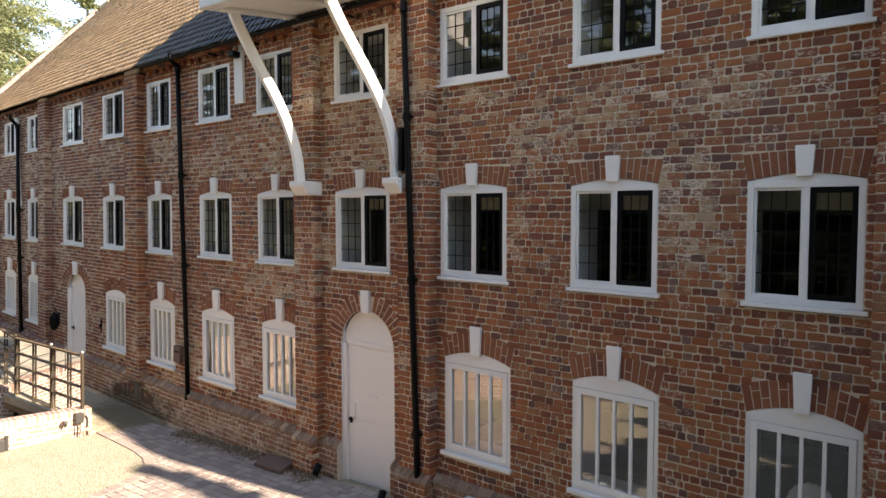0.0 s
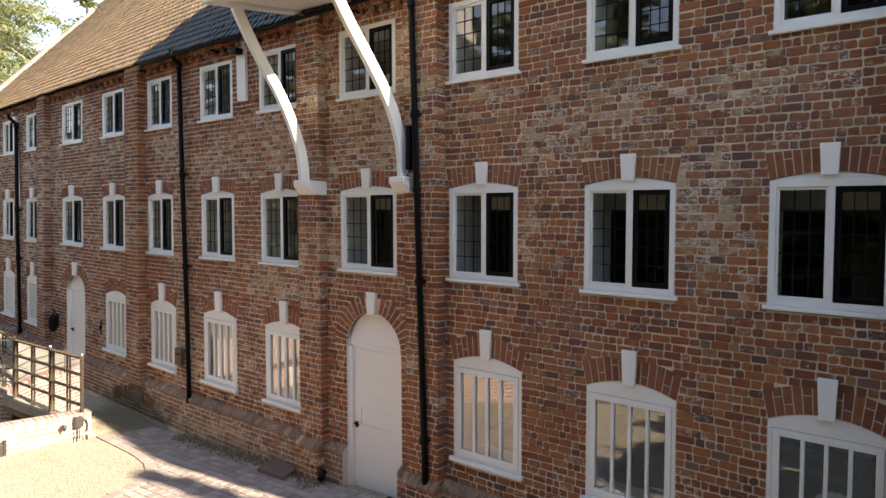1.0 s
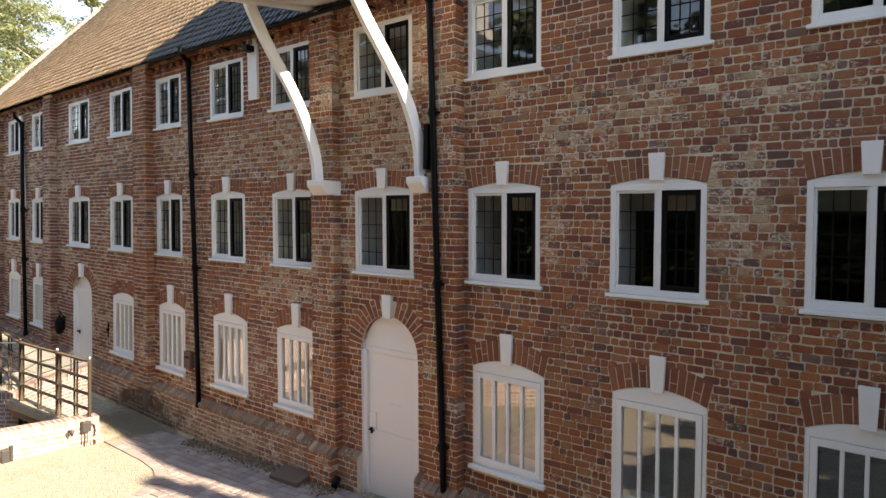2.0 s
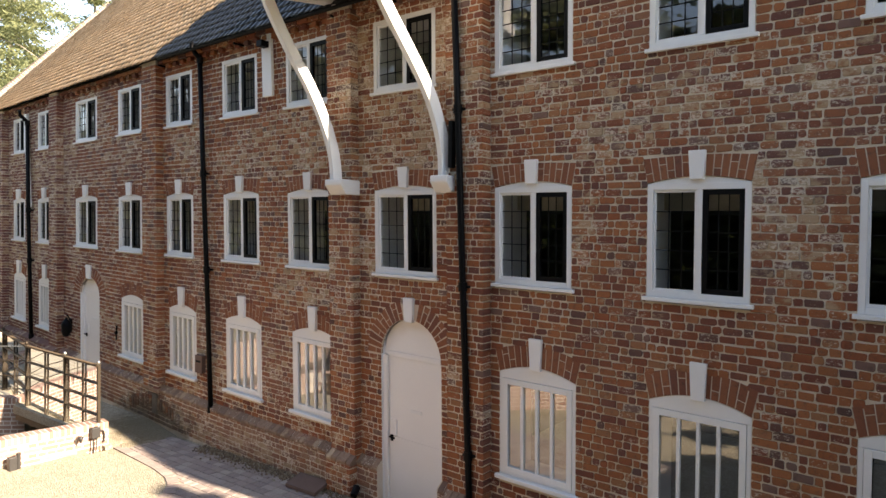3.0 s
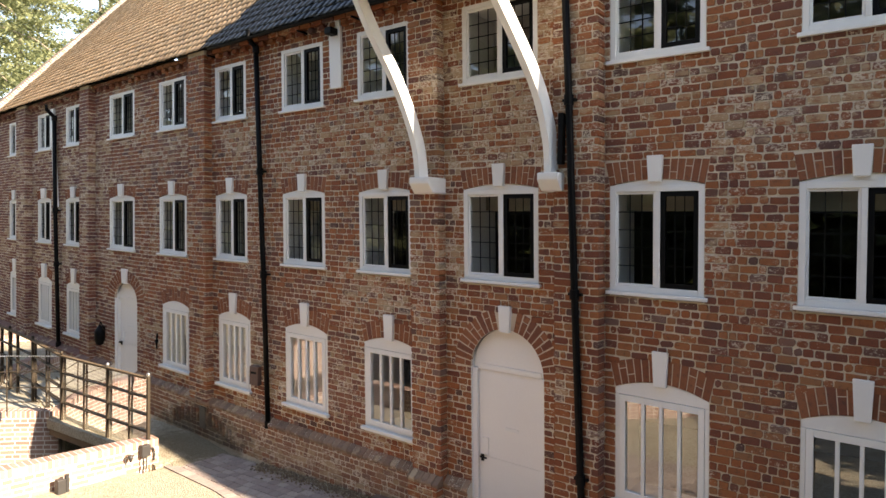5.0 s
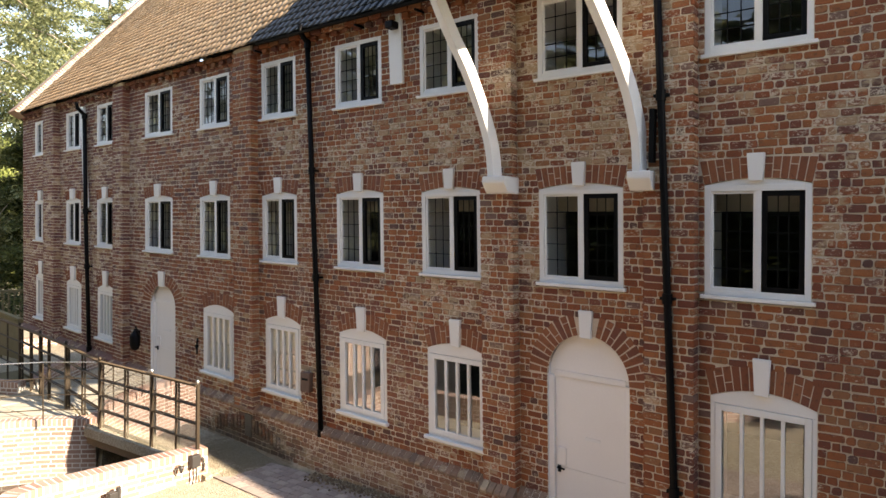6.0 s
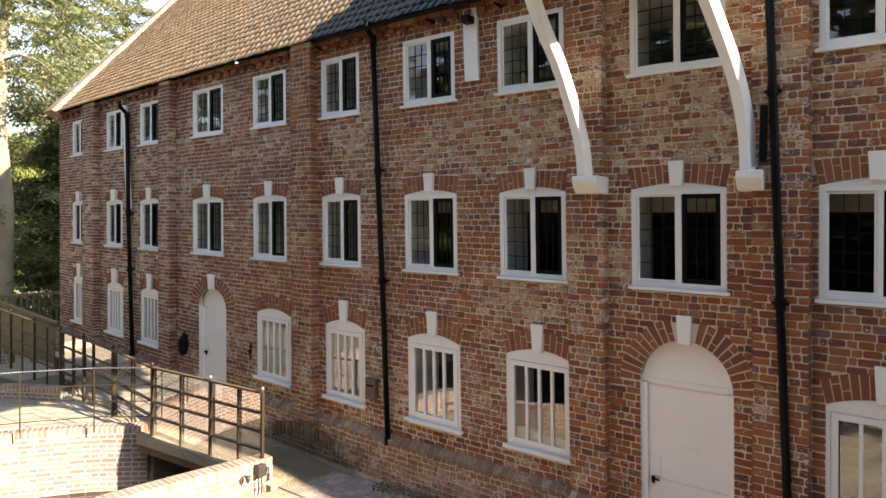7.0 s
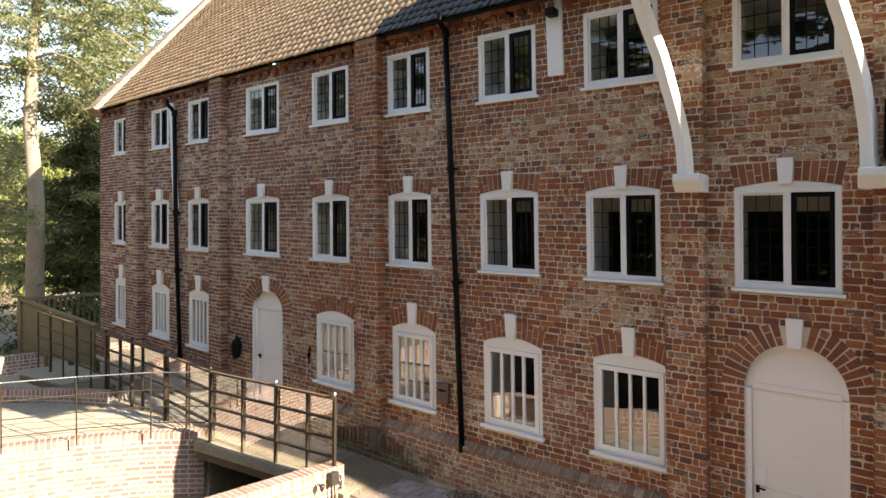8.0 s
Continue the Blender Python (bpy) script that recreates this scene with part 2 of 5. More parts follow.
def tile_material(name, stops):
    m, n, l, p = mat(name)
    base = ramp(n, stops)
    l.new(piece_random(n, l), base.inputs[0])
    moss, grain = noise_at(n, l, 1.6, 5.0, 0.65), noise_at(n, l, 55.0, 4.0)
    spot = math_node(n, l, "MULTIPLY", math_node(n, l, "SUBTRACT", moss, 0.60), 6.0, True)
    c = mixrgb(n, l, math_node(n, l, "MULTIPLY", grain, 0.4), base.outputs[0], [x * 0.45 for x in stops[0][1]])
    l.new(mixrgb(n, l, math_node(n, l, "MULTIPLY", spot, 0.6), c, [x * 0.6 + 0.05 for x in stops[0][1]]), p.inputs["Base Color"])
    p.inputs["Roughness"].default_value = 0.85
    bump(n, l, p, grain, 0.4, 0.005)
    return m


PANTILE = tile_material("clay_pantile", [(0.0, (0.46, 0.305, 0.175)), (0.2, (0.58, 0.41, 0.255)), (0.45, (0.52, 0.36, 0.22)), (0.7, (0.66, 0.485, 0.32)), (0.85, (0.42, 0.285, 0.17)), (1.0, (0.60, 0.46, 0.31))])
BLACKTILE = tile_material("black_pantile", [(0.0, (0.016, 0.017, 0.02)), (0.5, (0.026, 0.027, 0.031)), (1.0, (0.012, 0.012, 0.015))])
BLACKTILE.node_tree.nodes["Principled BSDF"].inputs["Roughness"].default_value = 0.32


def gravel_material():
    m, n, l, p = mat("gravel")
    geo = n.new("ShaderNodeNewGeometry")
    v = nd(n, "ShaderNodeTexVoronoi", Scale=55.0)
    l.new(geo.outputs["Position"], v.inputs["Vector"])
    r = ramp(n, [(0.0, (0.26, 0.215, 0.15)), (0.35, (0.38, 0.33, 0.24)), (0.7, (0.49, 0.44, 0.335)), (1.0, (0.19, 0.145, 0.09))])
    l.new(v.outputs["Color"], r.inputs[0])
    dirt = noise_at(n, l, 1.3, 5.0, 0.65)
    f = math_node(n, l, "MULTIPLY", math_node(n, l, "SUBTRACT", dirt, 0.5), 4.0, True)
    l.new(mixrgb(n, l, math_node(n, l, "MULTIPLY", f, 0.5), r.outputs[0], (0.20, 0.155, 0.09)), p.inputs["Base Color"])
    worn = p.inputs["Base Color"].links[0].from_socket
    l.new(mixrgb(n, l, math_node(n, l, "MULTIPLY", damp_field(n, l, (-0.25, 4.9, 0.0), (0.75, 1.0, 1.0), 1.4), 0.75), worn, (0.12, 0.092, 0.048)), p.inputs["Base Color"])
    p.inputs["Roughness"].default_value = 0.95
    bump(n, l, p, v.outputs["Distance"], 0.9, 0.02)
    return m


GRAVEL = gravel_material()
COBBLE = brick_material("block_paving", [(0.0, (0.34, 0.27, 0.235)), (0.3, (0.40, 0.33, 0.285)), (0.6, (0.30, 0.24, 0.215)), (0.85, (0.44, 0.37, 0.31))], 0.0, 0.3)
LITTER = brick_material("leaf_litter", [(0.0, (0.16, 0.10, 0.055)), (0.3, (0.24, 0.17, 0.10)), (0.6, (0.10, 0.065, 0.04)), (0.85, (0.34, 0.29, 0.20))], 0.0, 0.4)
SLAB = simple("brown_stone", (0.17, 0.105, 0.08), 0.85, 0, 0.25, 5.0, 0.3, 50)


def leaf_material(name, a, b):
    m, n, l, p = mat(name)
    r = piece_random(n, l)
    l.new(mixrgb(n, l, r, a, b), p.inputs["Base Color"])
    p.inputs["Roughness"].default_value = 0.6
    t = n.new("ShaderNodeBsdfTranslucent")
    l.new(mixrgb(n, l, r, [c * 1.5 for c in a], [c * 1.5 for c in b]), t.inputs[0])
    mx = n.new("ShaderNodeMixShader")
    mx.inputs[0].default_value = 0.35
    l.new(p.outputs[0], mx.inputs[1])
    l.new(t.outputs[0], mx.inputs[2])
    l.new(mx.outputs[0], n["Material Output"].inputs[0])
    return m


CEDAR = leaf_material("cedar_spray", (0.085, 0.11, 0.05), (0.26, 0.275, 0.13))
BROWNWOOD = simple("brown_timber", (0.13, 0.085, 0.045), 0.8, 0, 0.3, 6.0, 0.4, 40)
WILLOW = leaf_material("willow_leaf", (0.16, 0.20, 0.05), (0.31, 0.34, 0.11))
BROAD = leaf_material("broad_leaf", (0.03, 0.05, 0.018), (0.12, 0.14, 0.04))

# ---- mesh tools ----


def rise(y):
    u = min(max(y, -9.0), 13.2) - 1.78
    return 1 - 0.0139 * u - (0.00069 * u * u if u > 0 else 0)


def settle(x, y, z):
    """The old wall's own settlement: courses close up towards the far end and the piers lean a little."""
    lean = 0.035 * math.exp(-((y - 1.5) / 5.0) ** 2)
    return (x, y + lean * (z - 3.3), 3.87 + (z - 3.87) * rise(y))


class Mesh:
    def __init__(self):
        self.v, self.f = [], []

    def box(self, x0, x1, y0, y1, z0, z1):
        b = len(self.v)
        self.v += [(x, y, z) for x in (x0, x1) for y in (y0, y1) for z in (z0, z1)]
        self.f += [tuple(b + i for i in q) for q in ((0, 1, 3, 2), (4, 6, 7, 5), (0, 4, 5, 1), (2, 3, 7, 6), (0, 2, 6, 4), (1, 5, 7, 3))]
        return self

    def slab(self, outline, x0, x1):
        """A plate: an outline of (y, z) from x0 to x1."""
        b, n = len(self.v), len(outline)
        self.v += [(x0, y, z) for y, z in outline] + [(x1, y, z) for y, z in outline]
        self.f += [tuple(range(b, b + n)), tuple(range(b + 2 * n - 1, b + n - 1, -1))]
        self.f += [(b + i, b + n + i, b + n + (i + 1) % n, b + (i + 1) % n) for i in range(n)]
        return self

    def strip(self, lower, upper, x0, x1):
        """A plate between two lines of (y, z) with equal counts."""
        b, n = len(self.v), len(lower)
        for x in (x0, x1):
            self.v += [(x, y, z) for y, z in lower] + [(x, y, z) for y, z in upper]
        for i in range(n - 1):
            a, c, o = b + i, b + n + i, 2 * n
            self.f += [(a, a + 1, c + 1, c), (a + o, c + o, c + 1 + o, a + 1 + o), (a, a + o, a + 1 + o, a + 1), (c, c + 1, c + 1 + o, c + o)]
        for i in (0, n - 1):
            a, c, o = b + i, b + n + i, 2 * n
            self.f.append((a, c, c + o, a + o))
        return self

    def tube(self, path, radius, sides=10, closed=True):
        """A round bar along a path; radius may be a list."""
        b, n = len(self.v), len(path)
        pts = [Vector(p) for p in path]
        for i, p in enumerate(pts):
            way = (pts[min(i + 1, n - 1)] - pts[max(i - 1, 0)]).normalized()
            side = way.cross(Vector((0, 0, 1)) if abs(way.z) < 0.9 else Vector((0, 1, 0))).normalized()
            up = side.cross(way)
            r = radius[i] if isinstance(radius, (list, tuple)) else radius
            self.v += [tuple(p + r * (math.cos(a) * side + math.sin(a) * up)) for a in [2 * math.pi * k / sides for k in range(sides)]]
        for i in range(n - 1):
            for k in range(sides):
                a, c = b + i * sides + k, b + i * sides + (k + 1) % sides
                self.f.append((a, c, c + sides, a + sides))
        if closed:
            self.f += [tuple(range(b + sides - 1, b - 1, -1)), tuple(range(b + (n - 1) * sides, b + n * sides))]
        return self

    def lathe(self, profile, centre, sides=12):
        """Turned shape: (radius, height) up the z axis."""
        b, n = len(self.v), len(profile)
        for r, h in profile:
            self.v += [(centre[0] + r * math.cos(2 * math.pi * k / sides), centre[1] + r * math.sin(2 * math.pi * k / sides), centre[2] + h) for k in range(sides)]
        for i in range(n - 1):
            for k in range(sides):
                a, c = b + i * sides + k, b + i * sides + (k + 1) % sides
                self.f.append((a, c, c + sides, a + sides))
        self.f += [tuple(range(b + sides - 1, b - 1, -1)), tuple(range(b + (n - 1) * sides, b + n * sides))]
        return self

    def sweep(self, sections, closed=True):
        """One skin over a row of equal sections."""
        b, k = len(self.v), len(sections[0])
        for s in sections:
            self.v += [tuple(p) for p in s]
        last = k if closed else k - 1
        for i in range(len(sections) - 1):
            self.f += [(b + i * k + j, b + i * k + (j + 1) % k, b + (i + 1) * k + (j + 1) % k, b + (i + 1) * k + j) for j in range(last)]
        if closed:
            self.f += [tuple(range(b + k - 1, b - 1, -1)), tuple(range(b + (len(sections) - 1) * k, b + len(sections) * k))]
        return self

    def bent(self):
        self.v = [settle(*p) for p in self.v]
        return self

    def brick(self, x0, x1, y0, y1, z0, z1, c=0.006, rough=0.004):
        """A worn brick, its outer face at x0 with broken, rounded corners, open at the back x1."""
        j = lambda: random.uniform(-rough, rough)
        b = len(self.v)
        k, h = 0.010 * random.uniform(0.3, 1.7), 0.010 * random.uniform(0.3, 1.7)
        skew = [j() for _ in range(8)]
        flat = [(y0, z0 + h), (y0 + k, z0), (y1 - k, z0), (y1, z0 + h), (y1, z1 - h), (y1 - k, z1), (y0 + k, z1), (y0, z1 - h)]
        cy, cz = (y0 + y1) / 2, (z0 + z1) / 2
        tilt = j() * 0.5
        for x, e in ((x0, c), (x0 + c, 0), (x1, 0)):
            fy, fz = 1 - 2 * e / (y1 - y0), 1 - 2 * e / (z1 - z0)
            self.v += [(x + tilt * (y - cy) / (y1 - y0), cy + (y - cy) * fy + skew[i] * 0.6, cz + (z - cz) * fz + skew[(i * 3 + 1) % 8] * 0.8) for i, (y, z) in enumerate(flat)]
        self.f.append(tuple(range(b + 7, b - 1, -1)))
        for o in (0, 8):
            self.f += [(b + o + i, b + o + (i + 1) % 8, b + o + 8 + (i + 1) % 8, b + o + 8 + i) for i in range(8)]
        return self

    def data(self, name, material, smooth=False):
        me = bpy.data.meshes.new(name)
        me.from_pydata(self.v, [], self.f)
        me.materials.append(material)
        if smooth:
            me.polygons.foreach_set("use_smooth", [True] * len(me.polygons))
        me.update()
        bm = bmesh.new()
        bm.from_mesh(me)
        if 1 < len(bm.faces) < 3000:
            bmesh.ops.recalc_face_normals(bm, faces=bm.faces[:])
        bm.to_mesh(me)
        bm.free()
        return me


def thing(name, at, label, category, group="", kind=""):
    ob = new(name)
    ob.location = at
    bpy.context.view_layer.update()
    return tagged(ob, label, category, group, kind)


def part(name, mesh, material, parent, label="", smooth=False, kind="", bevel=0.0):
    ob = new(name, mesh.data(name, material, smooth))
    ob.parent = parent
    root = parent
    shift = Vector((0, 0, 0))
    while root:
        shift += root.location
        root = root.parent
    ob.matrix_parent_inverse = Matrix.Identity(4)
    ob.location = -shift
    if bevel:
        mod = ob.modifiers.new("edge", "BEVEL")
        mod.width, mod.segments, mod.limit_method = bevel, 2, "ANGLE"
    return tagged(ob, label, "", "", kind)

# ---- the mill: openings ----
# columns of windows by their near and far edge, from the far end
COLS = [(11.41, 11.93), (10.11, 10.66), (8.90, 9.52), (7.13, 7.94), (5.62, 6.38), (4.12, 4.86), (2.50, 3.33), (1.00, 1.87), (-0.74, 0.23), (-2.49, -1.56), (-4.23, -3.29), (-6.00, -5.06)]
GROUND_DOORS = {3: (7.06, 7.78), 8: (-0.80, 0.15)}
F_SILL, F_JAMB, F_CROWN, F_TOP = 2.85, 3.86, 3.915, 4.11
S_SILL, S_HEAD = 5.08, 5.96
G_SILL, G_JAMB, G_CROWN, G_RING = 0.82, 1.915, 2.01, 0.225
DOOR_SPRING, RING = 1.845, 0.225
EAVE, FAR_END, NEAR_END = 6.24, 12.46, -8.9
DEEP = 0.72
COURSE = 0.0735


def lower_row(i):
    y0, y1 = COLS[i]
    shift = {0: -0.03, 4: -0.08, 5: -0.05, 7: -0.06, 9: -0.06, 10: -0.04, 11: -0.03}.get(i, -0.02)
    return y0 + shift, y1 + shift


OPEN = []
for i, (a, b) in enumerate(COLS):
    OPEN.append((a, b, F_SILL - 0.05, F_CROWN, "first"))
    OPEN.append((a + (0.0 if i else 0.01), b, S_SILL - 0.03, S_HEAD, "second"))
    if i in GROUND_DOORS:
        OPEN.append((*GROUND_DOORS[i], -0.3, DOOR_SPRING + (GROUND_DOORS[i][1] - GROUND_DOORS[i][0]) / 2, "door"))
    else:
        OPEN.append((*lower_row(i), G_SILL - 0.05, G_CROWN, "ground"))

PIERS = [(0.50, 0.93, 0.13), (4.95, 5.38, 0.13), (8.42, 8.76, 0.13), (10.90, 11.32, 0.13), (-1.50, -1.00, 0.16), (-6.75, -6.07, 0.14)]
PLINTH_TOP, PLINTH_OUT = 0.42, 0.10


def covered(z):
    """The stretches of wall that openings and their arches take at height z."""
    out = []
    for a, b, z0, z1, kind in OPEN:
        mid, half = (a + b) / 2, (b - a) / 2
        if kind == "door":
            if z < DOOR_SPRING:
                out.append((a, b))
            elif z < DOOR_SPRING + half + RING:
                w = math.sqrt(max(0, (half + RING) ** 2 - (z - DOOR_SPRING) ** 2))
                out.append((mid - w, mid + w))
        elif kind == "ground" and z0 < z < G_CROWN + G_RING:
            if z < G_JAMB:
                out.append((a, b))
            elif z < G_JAMB + G_RING:
                e = 0.055 * (z - G_JAMB) / G_RING
                out.append((a - e, b + e))
            else:
                w = (half + 0.055) * math.sqrt(max(0, (G_CROWN + G_RING - z) / (G_CROWN - G_JAMB)))
                out.append((mid - w, mid + w))
        elif kind == "first" and z0 < z < F_TOP:
            e = 0.045 * max(0, z - F_JAMB) / (F_TOP - F_JAMB)
            out.append((a - e, b + e))
        elif kind == "second" and z0 < z < z1:
            out.append((a, b))
    return out


wall_front = thing("wall_front", (0, 3, 0), "long three-storey wall of old red brick with lime mortar", "wall", kind="structure")


def wall_skin():
    ys = sorted({round(v, 4) for o in OPEN for v in o[:2]} | {round(v, 4) for v in np.arange(NEAR_END, FAR_END, 0.5)} | {NEAR_END, FAR_END})
    zs = sorted({round(v, 4) for o in OPEN for v in o[2:4]} | {-0.3, EAVE, 1.3, 4.5})
    outer, inner = Mesh(), Mesh()

    def hole(i, j):
        if not (0 <= i < len(ys) - 1 and 0 <= j < len(zs) - 1):
            return False
        y, z = (ys[i] + ys[i + 1]) / 2, (zs[j] + zs[j + 1]) / 2
        return any(a < y < b and c < z < d for a, b, c, d, _ in OPEN)

    def quad(m, *pts):
        n = len(m.v)
        m.v += pts
        m.f.append(tuple(range(n, n + 4)))

    for i in range(len(ys) - 1):
        for j in range(len(zs) - 1):
            y0, y1, z0, z1 = ys[i], ys[i + 1], zs[j], zs[j + 1]
            if hole(i, j):
                for di, dj, a, b in ((-1, 0, (y0, z0), (y0, z1)), (1, 0, (y1, z0), (y1, z1)), (0, -1, (y0, z0), (y1, z0)), (0, 1, (y0, z1), (y1, z1))):
                    if not hole(i + di, j + dj):
                        quad(inner, (0, *a), (0, *b), (DEEP, *b), (DEEP, *a))
            else:
                quad(outer, (-0.003, y0, z0), (-0.003, y0, z1), (-0.003, y1, z1), (-0.003, y1, z0))
                quad(inner, (DEEP, y0, z0), (DEEP, y1, z0), (DEEP, y1, z1), (DEEP, y0, z1))
    part("mortar_bed", outer.bent(), MORTAR, wall_front)
    part("inner_lining", inner.bent(), PLASTER, wall_front, "white plastered window reveals")


wall_skin()


def runs(y0, y1, cuts):
    """What is left of y0..y1 when the cuts are taken out."""
    spans, at = [], y0
    for a, b in sorted(cuts):
        if a > at:
            spans.append((at, min(a, y1)))
        at = max(at, b)
    if at < y1:
        spans.append((at, y1))
    return [s for s in spans if s[1] - s[0] > 0.03]


def lay(span, course):
    """Brick lengths for a course: stretchers and headers in uneven turn."""
    a, b = span
    joint, y, out = 0.0118, a + 0.004, []
    turn = course % 2
    while y < b - 0.03:
        size = random.choice((0.16, 0.148, 0.17, 0.138, 0.125)) if (turn + (random.random() < 0.28)) % 2 else random.choice((0.062, 0.074, 0.088, 0.08))
        if not out:
            size *= random.uniform(0.5, 1.0)
        if b - (y + size) < 0.06:
            size = b - 0.006 - y
        out.append((y, y + size))
        y += size + joint
        turn += 1
    return out


def pier_out(p, plinth):
    """How far a pier stands out; one of them dies into the plinth."""
    if not plinth:
        return p[2]
    return PLINTH_OUT if 4 < p[0] < 6 else p[2] + PLINTH_OUT


near_bricks = []
wall_bricks, pier_bricks = Mesh(), {p: Mesh() for p in PIERS}
plinth_bricks = Mesh()
for c in range(-2, int(EAVE / COURSE)):
    z0 = c * COURSE + 0.005
    z1, zm = z0 + COURSE - 0.0120, z0 + COURSE / 2
    cuts = covered(zm)
    plinth = zm < PLINTH_TOP
    for a, b in runs(-6.6, FAR_END, cuts + [(p[0], p[1]) for p in PIERS]):
        for y0, y1 in lay((a, b), c):
            out = PLINTH_OUT + 0.010 if plinth else 0.010
            sag = 0.004 * math.sin(y0 * 1.3 + c * 0.11) + 0.002 * math.sin(y0 * 5.3 + c * 0.35) + random.uniform(-0.002, 0.002)
            if not plinth and 1.0 < zm < 3.4 and -3.25 < y1 < -2.5 and len(near_bricks) < 300:
                near_bricks.append((y0, y1, z0 + sag, z1 + sag))
            else:
                m = plinth_bricks if plinth else wall_bricks
                m.brick(-out + random.uniform(-0.003, 0.002), 0.01, y0, y1, z0 + sag, z1 + sag + random.choice((0, 0, 0.002, -0.004)), 0.0035, 0.005)
    for p in PIERS:
        out = pier_out(p, plinth)
        for a, b in runs(p[0], p[1], cuts):
            for y0, y1 in lay((a - 0.006, b + 0.006), c):
                pier_bricks[p].brick(-out - 0.010 + random.uniform(-0.003, 0.002), 0.01, y0, y1, z0, z1, 0.0035, 0.004)
part("brickwork", wall_bricks.bent(), BRICK, wall_front, "weathered red, brown and purple bricks with lime bloom", kind="stuff")
part("plinth_brickwork", plinth_bricks.bent(), BASE, wall_front, kind="stuff")
for p in PIERS:
    core = Mesh()
    tall = (EAVE - PLINTH_TOP) / 12
    for i in range(12):
        core.box(-p[2] - 0.003, 0.002, p[0] + 0.014, p[1] - 0.014, PLINTH_TOP + i * tall, PLINTH_TOP + (i + 1) * tall)
    core.box(-pier_out(p, True) - 0.003, 0.002, p[0] + 0.014, p[1] - 0.014, -0.3, PLINTH_TOP)
    pier = part("pier", core.bent(), MORTAR, wall_front, "shallow brick pilaster pier")
    part("pier_brickwork", pier_bricks[p].bent(), BRICK, pier, kind="stuff")
# plinth core and its sloping cap of moulded bricks
core, cap = Mesh(), Mesh()


def cap_row(a, b, out):
    """Bullnosed headers side by side, on a bed of mortar."""
    face, t = -out - PLINTH_OUT, PLINTH_TOP

    def bar(mesh, y0, y1, shrink, lift):
        prof = [(face - 0.016 + shrink, t - 0.01), (face - 0.020 + shrink, t + 0.018 + lift), (face - 0.006 + shrink, t + 0.042 + lift), (face + 0.02, t + 0.056 + lift), (-out + 0.004, t + 0.112 - shrink), (-out + 0.004, t - 0.01)]
        n, k = len(mesh.v), len(prof)
        mesh.v += [(x, y, z) for y in (y0, y1) for x, z in prof]
        mesh.f += [tuple(range(n, n + k)), tuple(range(n + 2 * k - 1, n + k - 1, -1))] + [(n + i, n + k + i, n + k + (i + 1) % k, n + (i + 1) % k) for i in range(k)]

    y = a
    while y < b - 0.02:
        w = min(random.choice((0.085, 0.09, 0.10)), b - y)
        bar(cap, y + 0.004, y + w - 0.006, random.uniform(-0.003, 0.004), random.uniform(-0.004, 0.003))
        y += w
    for i in range(max(1, int((b - a) / 0.5))):
        k = max(1, int((b - a) / 0.5))
        bar(core, a + (b - a) * i / k, a + (b - a) * (i + 1) / k, 0.010, -0.008)


for a, b in runs(-6.6, FAR_END, [GROUND_DOORS[3], GROUND_DOORS[8]] + [(p[0], p[1]) for p in PIERS]):
    core.box(-PLINTH_OUT - 0.003, 0.002, a, b, -0.3, PLINTH_TOP - 0.01)
    cap_row(a, b, 0.0)
part("plinth_core", core.bent(), MORTAR, wall_front)
for p in PIERS:
    cap_row(p[0] - 0.02, p[1] + 0.02, max(pier_out(p, True) - PLINTH_OUT, 0.035))
part("plinth_cap", cap.bent(), WORN, wall_front, "sloping cap of worn moulded bricks", kind="stuff")
# dentilled brick cornice under the eaves
cornice = Mesh()
y = -6.4
while y < FAR_END - 0.1:
    cornice.brick(-0.07, 0.0, y, y + 0.1, EAVE - 0.155, EAVE - 0.085)
    y += 0.205
y = -6.5
while y < FAR_END - 0.2:
    cornice.brick(-0.085, 0.0, y, y + 0.205, EAVE - 0.075, EAVE - 0.012)
    y += 0.218
part("cornice", cornice.bent(), BRICK, wall_front, "dentil course of brick under the eaves", kind="stuff")

# ---- arches ----


def voussoir(pts, out=0.010):
    """One wedge of an arch; pts are its four corners (y, z), lower pair first."""
    m, n = Mesh(), 0
    (a, b, c, d) = pts
    cy, cz = sum(p[0] for p in pts) / 4, sum(p[1] for p in pts) / 4
    for x, e in ((-out, 0.0025), (-out + 0.004, 0), (0.03, 0)):
        m.v += [(x + random.uniform(-0.002, 0.002), p[0] + (e if p[0] < cy else -e), p[1] + (e if p[1] < cz else -e)) for p in (a, b, c, d)]
    m.f.append((3, 2, 1, 0))
    for o in (0, 4):
        m.f += [(o + i, o + (i + 1) % 4, o + 4 + (i + 1) % 4, o + 4 + i) for i in range(4)]
    return m.bent()


